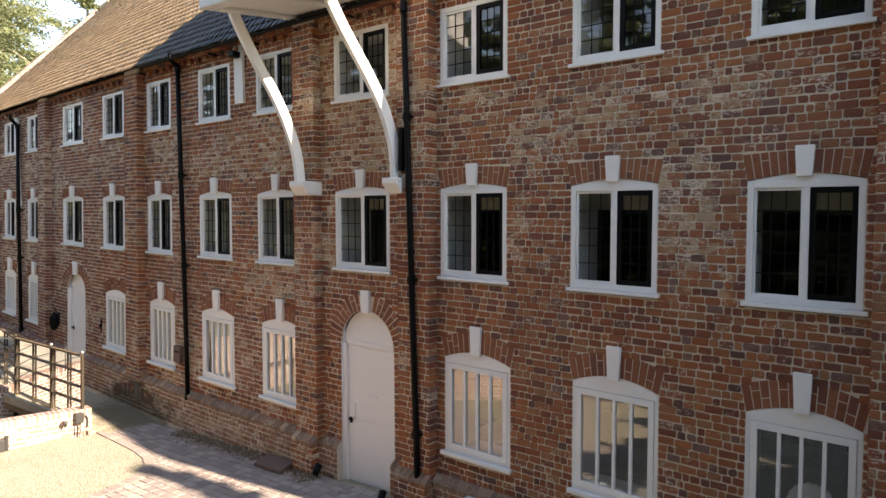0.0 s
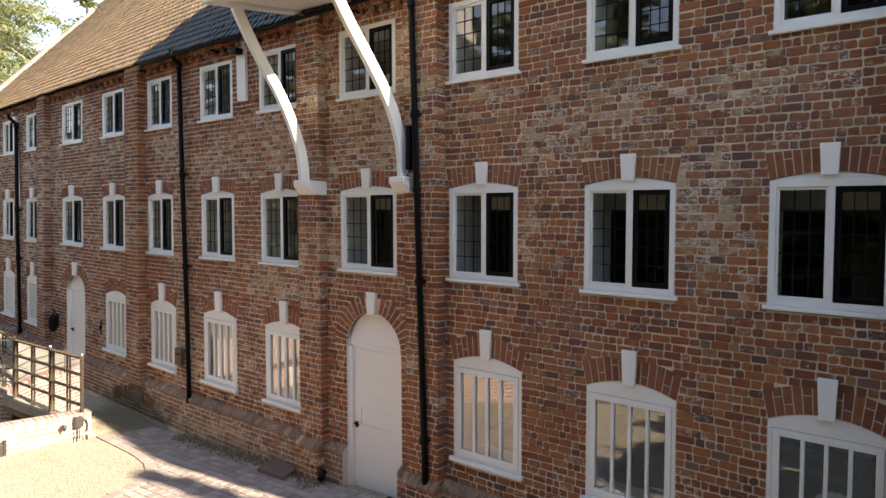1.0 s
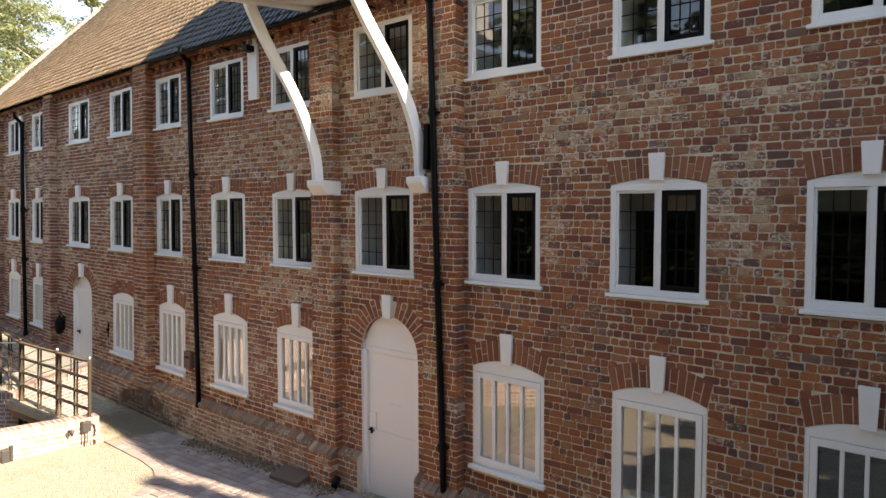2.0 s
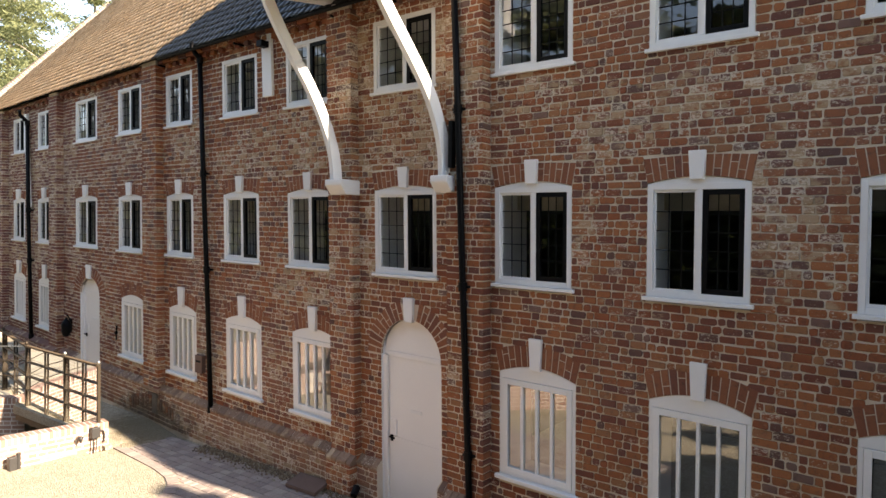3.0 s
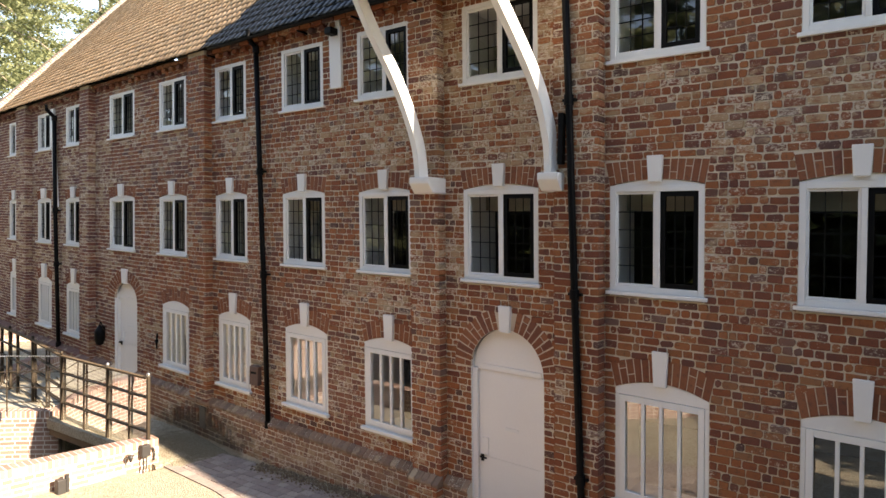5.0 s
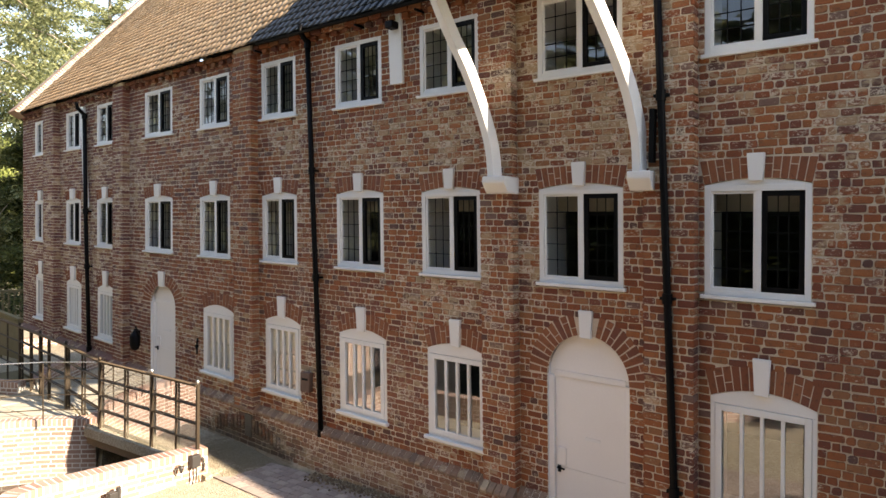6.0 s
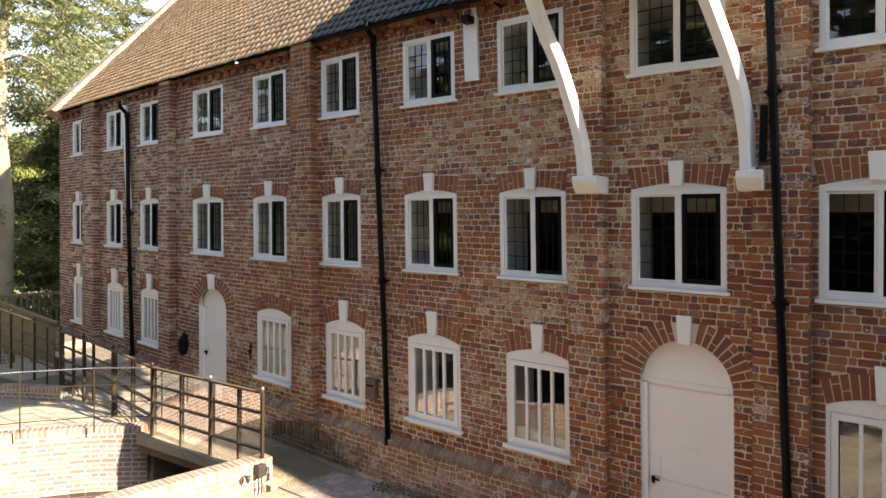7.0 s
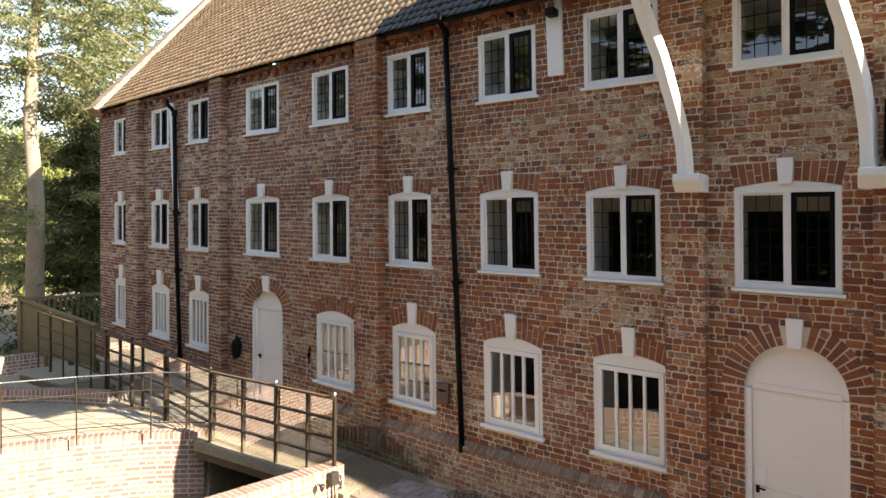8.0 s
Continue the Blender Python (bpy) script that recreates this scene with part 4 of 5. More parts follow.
def smooth_line(pts, n=22):
    """A smooth curve through points."""
    out = []
    for i in range(n + 1):
        f = i / n * (len(pts) - 1)
        k = min(int(f), len(pts) - 2)
        u = f - k
        p = [Vector(pts[min(max(k + o, 0), len(pts) - 1)]) for o in (-1, 0, 1, 2)]
        out.append(tuple(0.5 * (2 * p[1] + (p[2] - p[0]) * u + (2 * p[0] - 5 * p[1] + 4 * p[2] - p[3]) * u * u + (3 * p[1] - p[0] - 3 * p[2] + p[3]) * u ** 3)))
    return out


brace(smooth_line([(-0.265, 0.675, 3.99), (-0.285, 0.70, 4.3), (-0.34, 0.755, 4.6), (-0.435, 0.82, 4.9), (-0.58, 0.875, 5.2), (-0.735, 0.96, 5.5), (-0.90, 1.02, 5.8), (-1.06, 1.06, 6.10), (-1.12, 1.06, 6.22)]),
      0.062, 0.062, (-0.36, 0.50, 0.79), "white curved timber brace rising from a corbel over the door")
brace(smooth_line([(-0.16, -0.96, 3.99), (-0.17, -0.945, 4.3), (-0.22, -0.905, 4.6), (-0.31, -0.85, 4.9), (-0.445, -0.77, 5.2), (-0.60, -0.68, 5.5), (-0.76, -0.59, 5.8), (-0.92, -0.51, 6.12), (-0.98, -0.48, 6.24)]),
      0.062, 0.062, (-0.33, -1.11, -0.87), "white curved timber brace beside the black downpipe")

# ---- downpipes ----


def downpipe(line, label, offset):
    """line: (y, z) from the gutter down, already settled."""
    x = -offset
    p = thing("downpipe", (x, line[-1][0], line[-1][1]), label, "downpipe", "downpipes on the mill front")
    path = [(x, y, z) for y, z in line]
    part("pipe", Mesh().tube(path, 0.038, 12), BLACK, p, smooth=True)
    neck = Mesh().tube([(-0.23, line[0][0], line[0][1] + 0.24), (-0.22, line[0][0], line[0][1] + 0.14), (x - 0.01, line[0][0], line[0][1] + 0.03), (x, line[0][0], line[0][1] - 0.08)], 0.036, 12)
    part("swan_neck", neck, BLACK, p, smooth=True)
    for i in range(len(path)):
        part("collar", Mesh().tube([(x, path[i][1], path[i][2] - 0.05), (x, path[i][1], path[i][2] + 0.05)], 0.05, 12), BLACK, p)
        if 0 < i < len(path) - 1:
            part("bracket", Mesh().box(x, 0.0 if offset < 0.15 else -0.15, path[i][1] - 0.075, path[i][1] + 0.075, path[i][2] - 0.014, path[i][2] + 0.014), BLACK, p)


downpipe([(9.83, 5.46), (9.79, 3.65), (9.74, 2.6), (9.66, 1.02)], "black iron downpipe fixed beside a pale batten", 0.08)
downpipe([(3.87, 5.98), (3.76, 4.2), (3.66, 2.7), (3.53, 0.52)], "black iron downpipe ending on the brick plinth", 0.08)
downpipe([(-1.08, 6.1), (-1.16, 4.75), (-1.27, 2.75), (-1.38, 0.85), (-1.43, -0.06)], "tall black iron downpipe against the door pilaster", 0.21)
for line, w, label in (([(9.98, 5.66), (9.84, 3.72)], 0.055, "long white painted batten"), ([(2.33, 6.2), (2.28, 5.26)], 0.1, "short white painted board below the eaves")):
    m = Mesh()
    n = len(m.v)
    for y, z in line:
        m.v += [(x, y + s * w, z) for x in (-0.06, -0.012) for s in (-1, 1)]
    m.f += [(0, 1, 3, 2), (4, 6, 7, 5), (0, 4, 5, 1), (2, 3, 7, 6), (0, 2, 6, 4), (1, 5, 7, 3)]
    bd = tagged(new("white_board", m.data("white_board", WHITE)), label + " fixed to the brick wall", "board")
    if w > 0.08:
        lampbox = thing("floodlight", (-0.1, 2.32, 6.0), "small black floodlight on a white board", "lamp")
        part("lamp_head", Mesh().box(-0.20, -0.06, 2.25, 2.37, 5.95, 6.04), BLACK, lampbox, bevel=0.01)

# ---- ground ----
A_LOW = [(-1.08, 4.70), (-1.9, 4.84), (-2.7, 4.96), (-3.3, 5.05), (-3.55, 4.95), (-3.50, 4.4), (-3.38, 3.7), (-3.45, 3.0), (-3.95, 2.1)]
A_HIGH = [(-3.94, 2.08), (-4.25, 1.55), (-4.7, 0.95), (-6.6, -0.9), (-9.0, -3.3), (-14.0, -8.3)]
A_LINE = A_LOW + A_HIGH[1:]
B_LINE = [(-1.06, 7.62), (-1.62, 8.28), (-2.45, 8.84), (-3.26, 9.25), (-4.4, 9.6), (-6.0, 9.8), (-8.5, 9.9), (-13.0, 9.6)]


def line_y(line, x):
    if x >= line[0][0]:
        return line[0][1]
    for (xa, ya), (xb, yb) in zip(line, line[1:]):
        if xb <= x <= xa:
            return ya + (yb - ya) * (x - xa) / (xb - xa)
    return line[-1][1]


def walk_level(y):
    return -0.07 if y < 4.3 else min(-0.07 + 0.16 * (y - 4.3), 0.08) if y < 5.4 else 0.08 + 0.035 * (y - 5.4)


def ground_level(x, y):
    if x > -1.05 and not (4.95 < y < 7.5 and x < 0.1):
        return walk_level(y) - (0.02 if y > 4.6 else 0.003 if y > 4.4 else 0.03) if y < 14 else 0.0
    a, b = line_y(A_LINE, x) + 0.03, line_y(B_LINE, x) + 0.22
    if a < y < b and x > -30:
        return -0.9
    if y >= b:
        return 0.12 + min(0.02 * (y - b), 0.2)
    return -0.066 + 0.006 * math.sin(x * 2.3) * math.sin(y * 1.7)


xs = np.concatenate([[-600, -250, -120, -60, -35, -22], np.arange(-15, 0.31, 0.17), [3, 8, 20, 60, 200, 600]])
ys = np.concatenate([[-600, -250, -120, -60, -30, -16], np.arange(-9, 16, 0.17), [20, 30, 60, 120, 250, 600]])
m = Mesh()
m.v = [(float(x), float(y), ground_level(x, y)) for x in xs for y in ys]
w = len(ys)
m.f = [(i * w + j, (i + 1) * w + j, (i + 1) * w + j + 1, i * w + j + 1) for i in range(len(xs) - 1) for j in range(w - 1)]
tagged(new("ground", m.data("ground", GRAVEL)), "pale sunlit gravel ground before the mill", "ground", "", "structure")
m = Mesh().box(-15, 0.0, -12, 10, -0.86, -0.78)
tagged(new("water", m.data("water", WATER)), "shallow dark water in the mill race", "water", "", "structure")


# ---- block paving before the door ----
def kerb_x(y):
    pts = [(4.62, -1.05), (3.9, -1.12), (3.3, -1.18), (2.84, -1.28), (2.6, -1.40), (2.33, -1.65), (2.2, -1.95), (2.05, -2.5), (1.7, -3.3), (1.2, -4.2)]
    if y >= 4.62:
        return -1.05
    for (ya, xa), (yb, xb) in zip(pts, pts[1:]):
        if yb <= y <= ya:
            return xa + (xb - xa) * (ya - y) / (ya - yb)
    return -5.0


paving = thing("paving", (-0.8, 1.5, -0.07), "red-brown clay block paving in shade before the door", "paving", kind="structure")
part("paving_bed", Mesh().box(-3.6, -0.12, -2.6, 1.3, -0.13, -0.072).box(-1.1, -0.12, 1.3, 4.4, -0.13, -0.072), GRAVEL, paving)
blocks, block_spots = Mesh(), []


def block(mesh, x0, x1, y0, y1, top, c=0.006):
    n = len(mesh.v)
    t = [random.uniform(-0.003, 0.003) for _ in range(4)]
    mesh.v += [(x0 + c, y0 + c, top + t[0]), (x1 - c, y0 + c, top + t[1]), (x1 - c, y1 - c, top + t[2]), (x0 + c, y1 - c, top + t[3])]
    mesh.v += [(x0, y0, top - c), (x1, y0, top - c), (x1, y1, top - c), (x0, y1, top - c), (x0, y0, top - 0.05), (x1, y0, top - 0.05), (x1, y1, top - 0.05), (x0, y1, top - 0.05)]
    mesh.f.append((n, n + 1, n + 2, n + 3))
    for o in (0, 4):
        mesh.f += [(n + o + i, n + o + 4 + i, n + o + 4 + (i + 1) % 4, n + o + (i + 1) % 4) for i in range(4)]


# courses run along the wall, broken joint
row, x = 0, -0.16
while x > -3.6:
    y = -2.6 - random.uniform(0, 0.15)
    while y < 4.4:
        long = random.choice((0.15, 0.18, 0.21))
        left = kerb_x(min(max(y + long / 2, 1.21), 4.6)) + 0.165 if y + long / 2 > 1.21 else -3.6
        x0 = max(x - 0.135, left)
        if x - x0 > 0.03:
            if 1.0 < y < 4.25 and x > -1.4 and len(block_spots) < 280:
                block_spots.append((x0, x - 0.010, y, y + long - 0.010))
            else:
                block(blocks, x0, x - 0.010, y, y + long - 0.010, -0.055, 0.005)
        y += long
    x -= 0.135
    row += 1
# kerb course laid along the edge
y = 4.62
while y > 1.3:
    step = 0.105 if y > 2.84 else 0.06 if y > 2.35 else 0.032
    xa, xb = kerb_x(y), kerb_x(y - step)
    n = len(blocks.v)
    d = Vector((xb - xa, -step, 0)).normalized()
    nrm = Vector((-d.y, d.x, 0)) * 0.15
    p, q = Vector((xa, y, -0.05)), Vector((xb, y - step, -0.05)) - d * 0.008
    pts = [p, q, q + nrm, p + nrm]
    blocks.v += [tuple(v) for v in pts] + [(v.x, v.y, -0.12) for v in pts]
    blocks.f += [(n, n + 1, n + 2, n + 3)] + [(n + i, n + (i + 1) % 4, n + 4 + (i + 1) % 4, n + 4 + i) for i in range(4)]
    y -= step
part("block_field", blocks, COBBLE, paving, kind="stuff")


# ---- low brick walls of the mill race ----
def curved_wall(name, line, base, top, thick, label, single=0.0):
    """A new brick wall along a line, with a course of brick on edge on top."""
    wl = thing(name, (*line[0], base), label, "wall", "low walls of the mill race", "structure")
    pts, total = [Vector((*p, 0)) for p in line], []
    dense = []
    for a, b in zip(pts, pts[1:]):
        n = max(1, int((b - a).length / 0.12))
        dense += [a + (b - a) * k / n for k in range(n)]
    dense.append(pts[-1])
    for _ in range(6):
        dense = [dense[0]] + [(dense[i - 1] + dense[i] * 2 + dense[i + 1]) / 4 for i in range(1, len(dense) - 1)] + [dense[-1]]
    run = [0.0]
    for a, b in zip(dense, dense[1:]):
        run.append(run[-1] + (b - a).length)

    def at(s):
        s = min(max(s, 0), run[-1])
        i = min(int(np.searchsorted(run, s, side="right")) - 1, len(run) - 2)
        f = (s - run[i]) / (run[i + 1] - run[i])
        d = (dense[i + 1] - dense[i]).normalized()
        return dense[i] + (dense[i + 1] - dense[i]) * f, Vector((-d.y, d.x, 0))

    def brick_at(m, s0, s1, o0, o1, z0, z1):
        n = len(m.v)
        for z in (z0, z1):
            for s, o in ((s0, o0), (s1, o0), (s1, o1), (s0, o1)):
                p, nrm = at(s)
                m.v.append((p.x + nrm.x * o, p.y + nrm.y * o, z + random.uniform(-0.002, 0.002)))
        m.f += [(n + 4, n + 5, n + 6, n + 7), (n, n + 3, n + 2, n + 1)] + [(n + i, n + (i + 1) % 4, n + 4 + (i + 1) % 4, n + 4 + i) for i in range(4)]

    core = Mesh()
    s = 0.0
    while s < run[-1] - 0.01:
        brick_at(core, s, min(s + 0.15, run[-1]), -thick + 0.002, -0.002, base, top - 0.004)
        s += 0.15
    part("mortar_core", core, MORTAR_PALE, wl)
    field, caps, near = Mesh(), Mesh(), []
    courses = int((top - 0.11 - base) / 0.075)
    for c in range(courses):
        z = top - 0.115 - (c + 1) * 0.075
        s, k = (0.0 if c % 2 else -0.11), c % 2
        while s < run[-1]:
            size = 0.215 if c % 2 else 0.103
            a, b = max(s, 0), min(s + size, run[-1])
            if b - a > 0.03:
                if b < single and z > -0.75 and len(near) < 290:
                    near.append((a, b, -0.04, 0.001, z + 0.005, z + 0.06))
                else:
                    brick_at(field, a, b, -0.04, 0.001, z + 0.005, z + 0.06)
                brick_at(field, a, b, -thick - 0.001, -thick + 0.04, z + 0.005, z + 0.06)
            s += size + 0.018
    s = 0.0
    while s < run[-1] - 0.03:
        if s < single:
            near.append((s, s + 0.057, -thick - 0.002, 0.002, top - 0.11, top))
        else:
            brick_at(caps, s, s + 0.057, -thick - 0.002, 0.002, top - 0.11, top)
        s += 0.076
    part("brickwork", field, PALE, wl, kind="stuff")
    part("coping", caps, PALE, wl, "coping of pale brick on edge", kind="stuff")
    for piece in near:
        b = Mesh()
        brick_at(b, *piece)
        part("brick", b, PALE, wl)
    return wl


curved_wall("race_wall_near", A_LOW, -0.95, 0.34, 0.23, "low sunlit wall of pale new brick beside the gravel", 1.9)
curved_wall("race_wall_yard", A_HIGH, -0.95, 0.58, 0.23, "sunlit pale brick wall between the yard and the mill race")
curved_wall("race_wall_far", B_LINE, -0.95, 0.24, 0.23, "curved wall of pale new brick holding the island", 3.0)
curved_wall("race_wall_end", [(0.0, 14.95), (-1.2, 15.1), (-3.4, 15.5)], -0.6, 0.5, 0.23, "shaded low brick wall beyond the island")
curved_wall("island_kerb", [(-0.98, 10.5), (-1.35, 11.3), (-2.0, 12.2), (-3.0, 13.1)], -0.2, 0.42, 0.2, "low brick kerb at the back of the island")

# ---- flagged island and bridge deck ----
flags = thing("island_paving", (-2.5, 9.8, 0.2), "pale stone flags on the island, partly in shade", "paving", kind="structure")
part("flag_bed", Mesh().slab([(-1.0, 0.1), (-1.0, 0.16), (-6.0, 0.16), (-6.0, 0.1)], 8, 11), EARTH, flags)
n = 0
for i in range(9):
    for j in range(10):
        x1, y0 = -1.0 - i * 0.56, 7.75 + j * 0.52
        x0, y1 = x1 - 0.55, y0 + 0.51
        y0 = max(y0, max(line_y(B_LINE, x0), line_y(B_LINE, x1)) + 0.08)
        if y1 - y0 < 0.08 or y1 > 10.5 + (-1.0 - x1) * 1.15:
            continue
        f = Mesh()
        block(f, x0 + 0.008, x1, y0 + 0.008, y1, 0.2 + random.uniform(-0.004, 0.004))
        part("flagstone", f, STONE, flags)
deck = thing("footbridge", (-0.6, 6.2, 0.0), "short footbridge deck carrying the walk over the mill race", "footbridge")
slab = Mesh().sweep([[(x, y, walk_level(y) + dz) for x, dz in ((-1.17, -0.12), (-0.01, -0.12), (-0.01, 0.0), (-1.17, 0.0))] for y in [4.62 + i * 0.19375 for i in range(17)]])
part("deck_slab", slab, GRAVEL, deck, "gravelled deck")
part("edge_beam", Mesh().box(-1.22, -1.175, 4.72, 7.6, -0.12, -0.005), BROWNWOOD, deck, "weathered timber edge beam", bevel=0.008)
part("edge_kerb", Mesh().box(-1.25, -1.175, 4.72, 7.62, 0.0, 0.15), GRAVEL, deck, "pale stone deck edge", bevel=0.008)
deck2 = thing("footbridge", (-0.6, 12.3, 0.2), "timber footbridge from the island to the far bank", "footbridge")
part("deck_slab", Mesh().box(-1.0, 0.0, 11.3, 13.6, 0.2, 0.3), WOOD, deck2)
part("edge_beam", Mesh().box(-1.06, -1.005, 11.3, 13.6, 0.05, 0.34), WOOD, deck2, "weathered timber edge beam")


# ---- railings ----
def rail_line(y):
    pts = [(4.64, -1.205), (7.4, -1.13), (8.84, -0.92), (10.0, -0.82), (11.0, -0.76), (14.0, -0.55)]
    for (ya, xa), (yb, xb) in zip(pts, pts[1:]):
        if y <= yb:
            return xa + (xb - xa) * (y - ya) / (yb - ya)
    return pts[-1][1]


def rail_foot(y):
    return 0.14 + max(0, y - 7.4) * 0.055


railing = thing("railing", (-1.15, 5, 0.14), "bronze-painted steel railing with glass screens along the footbridge", "railing")
posts = [4.76, 5.27, 5.89, 6.62, 7.37, 8.1, 8.84, 9.6, 9.97, 10.4, 10.9, 11.5, 12.1, 12.7, 13.3, 13.9]
H = 1.06
for i, y in enumerate(posts):
    x, z = rail_line(y), rail_foot(y)
    main = i in (0, 2, 4, 6, 8, 10, 12, 14)
    r = 0.021 if main else 0.013
    m = Mesh().box(x - r, x + r, y - r, y + r, z - (0.1 if i else -0.2), z + H + (0.03 if main else -0.01))
    p = part("post", m, STEEL, railing, bevel=0.003)
    if main:
        part("finial", Mesh().lathe([(0.004, 0), (0.02, 0.01), (0.028, 0.035), (0.02, 0.06), (0.004, 0.068)], (x, y, z + H + 0.03), 10), BRIGHT if i in (0, 2) else STEEL, p, "ball finial", smooth=True)
for k, h in enumerate((0.30, 0.54, 0.79)):
    part("rail", Mesh().tube([(rail_line(y), y, rail_foot(y) + h) for y in posts], 0.015, 8), STEEL, railing)
m = Mesh().sweep([[(rail_line(y) + dx, y, rail_foot(y) + H + dz) for dx, dz in ((-0.03, 0), (0.03, 0), (0.03, 0.028), (-0.03, 0.028))] for y in posts])
part("handrail", m, BROWNWOOD, railing, "flat dark timber handrail")
for ya, yb in ((4.76, 5.89), (5.89, 7.37), (7.37, 8.84), (8.84, 10.9)):
    m = Mesh()
    for y, s in ((ya + 0.03, 0), (yb - 0.03, 0)):
        m.v += [(rail_line(y) + 0.022, y, rail_foot(y) - (0.1 if y < 5 else 0.02)), (rail_line(y) + 0.022, y, rail_foot(y) + H - 0.02)]
    m.f = [(0, 1, 3, 2)]
    part("glass_screen", m, SCREEN, railing, "clear glass screen behind the rails").visible_shadow = False

guard = thing("railing", (-1.6, 8.3, 0.24), "thin steel guard rails along the island wall", "railing")
gline = [(-1.10, 7.50), (-1.66, 8.18), (-2.48, 8.74), (-3.3, 9.16), (-4.4, 9.5), (-6.0, 9.7)]
for i, (x, y) in enumerate(gline[1:]):
    part("post", Mesh().tube([(x, y - 0.1, 0.2), (x, y - 0.1, 1.18)], 0.011, 8), STEEL, guard)
for h in (0.24, 0.48, 0.74, 1.0):
    part("rail", Mesh().tube([(x, y - 0.1, 0.2 + h) for x, y in gline], 0.008 if h < 1 else 0.009, 8), STEEL if h < 1 else BRIGHT, guard)

# ---- timber fence at the far end ----
fence = thing("timber_fence", (0.05, 14.3, 0.6), "weathered green-brown timber boarded fence by the far gable", "fence")
fence_top = lambda y: 1.30 + 0.10 * (y - 12.65)
for i in range(22):
    y = 12.7 + i * 0.143
    part("board", Mesh().box(-0.012, 0.012, y, y + 0.137, 0.45, fence_top(y) - 0.03 + 0.012 * (i % 3)), WOOD, fence)
rail = Mesh().sweep([[(x, y, fence_top(y) + dz) for x, dz in ((-0.05, 0.0), (0.05, 0.0), (0.05, 0.05), (-0.05, 0.05))] for y in (12.62, 14.3, 15.92)])
part("top_rail", rail, WOOD, fence)
for i in range(4):
    y = 12.7 + i * 1.03
    part("post", Mesh().box(0.02, 0.11, y, y + 0.1, 0.2, fence_top(y)), WOOD, fence)
part("corner_post", Mesh().box(-0.06, 0.06, 15.84, 15.98, 0.2, 1.70), WOOD, fence, bevel=0.01)
for i in range(18):
    x = 0.15 + i * 0.14
    part("baluster", Mesh().box(x, x + 0.05, 15.83, 15.87, 0.6, 1.64), WOOD, fence)
part("end_rail", Mesh().box(0.06, 2.8, 15.8, 15.9, 1.62, 1.69), WOOD, fence)

# ---- trees ----


def clump(m, c, size, droop, rnd, wide=0.32):
    """A leaf or small spray: a bent quad with its own tilt."""
    a = rnd.uniform(0, 2 * math.pi)
    u = Vector((math.cos(a), math.sin(a), -droop * rnd.uniform(0.3, 1.2))).normalized()
    v = u.cross(Vector((rnd.uniform(-1, 1), rnd.uniform(-1, 1), rnd.uniform(0.2, 1)))).normalized()
    n, p = len(m.v), Vector(c)
    m.v += [tuple(p), tuple(p + size * (0.5 * u + wide * v)), tuple(p + size * 1.05 * u), tuple(p + size * (0.5 * u - wide * v))]
    m.f.append((n, n + 1, n + 2, n + 3))


def tree(at, height, spread, material, label, seed, leaves=5000, leaf=0.16, droop=0.5, limbs=26, low=0.25, trunk_r=0.28, bark=None, fuzz=0.25, sprays=14, wide=0.32):
    rnd = random.Random(seed)
    t = thing("tree", at, label, "tree", "trees about the mill")
    at = Vector(at)
    sway = [(rnd.uniform(-0.2, 0.2), rnd.uniform(-0.2, 0.2)) for _ in range(8)]
    spine = [at + Vector((sway[k][0] * k / 7, sway[k][1] * k / 7, height * k / 7 * 0.97)) for k in range(8)]
    wood = Mesh().tube([tuple(p) for p in spine], [trunk_r * (1.15 - k / 7) + 0.02 for k in range(8)], 12)
    crown = Mesh()
    tips = []
    for i in range(limbs):
        f = low + (1 - low) * (i + rnd.random()) / limbs
        k = min(int(f * 7), 6)
        base = spine[k].lerp(spine[k + 1], f * 7 - k)
        a = i * 2.4 + rnd.uniform(-0.5, 0.5)
        reach = spread * (1 - 0.75 * max(0, (f - low) / (1 - low)) ** 1.3) * rnd.uniform(0.6, 1.1)
        pts = [base + Vector((math.cos(a) * reach * q, math.sin(a) * reach * q, reach * (0.35 * q - droop * 0.7 * q * q))) for q in (0, 0.35, 0.7, 1.0)]
        wood.tube([tuple(p) for p in pts], [trunk_r * 0.3 * (1 - f * 0.6), trunk_r * 0.2 * (1 - f * 0.6), trunk_r * 0.11, 0.012], 6)
        tips.append((pts, reach))
    part("trunk", wood, bark or BARK, t, smooth=True)
    fans = []
    for pts, reach in tips:
        for _ in range(max(5, int(sprays * reach / spread))):
            q = rnd.uniform(0.22, 1.0)
            k = min(int(q * 3), 2)
            c = pts[k].lerp(pts[k + 1], min(q * 3 - k, 1.0))
            side = 0.20 * reach + fuzz * 0.6
            c = c + Vector((rnd.gauss(0, side), rnd.gauss(0, side), rnd.gauss(-0.1 * droop, fuzz * 0.7)))
            fans.append((c, (c - pts[0]).normalized(), (0.09 * reach + fuzz) * rnd.uniform(0.6, 1.3)))
    for j in range(leaves):
        c, way, r = fans[j % len(fans)]
        out = rnd.uniform(-0.8, 1.2)
        c = c + way * out * r + Vector((rnd.gauss(0, r * 0.45), rnd.gauss(0, r * 0.45), rnd.gauss(0, r * 0.16) - droop * 0.35 * r * max(out, 0) ** 2))
        clump(crown, c, leaf * rnd.uniform(0.6, 1.3), droop, rnd, wide)
    part("crown", crown, material, t)
    return t


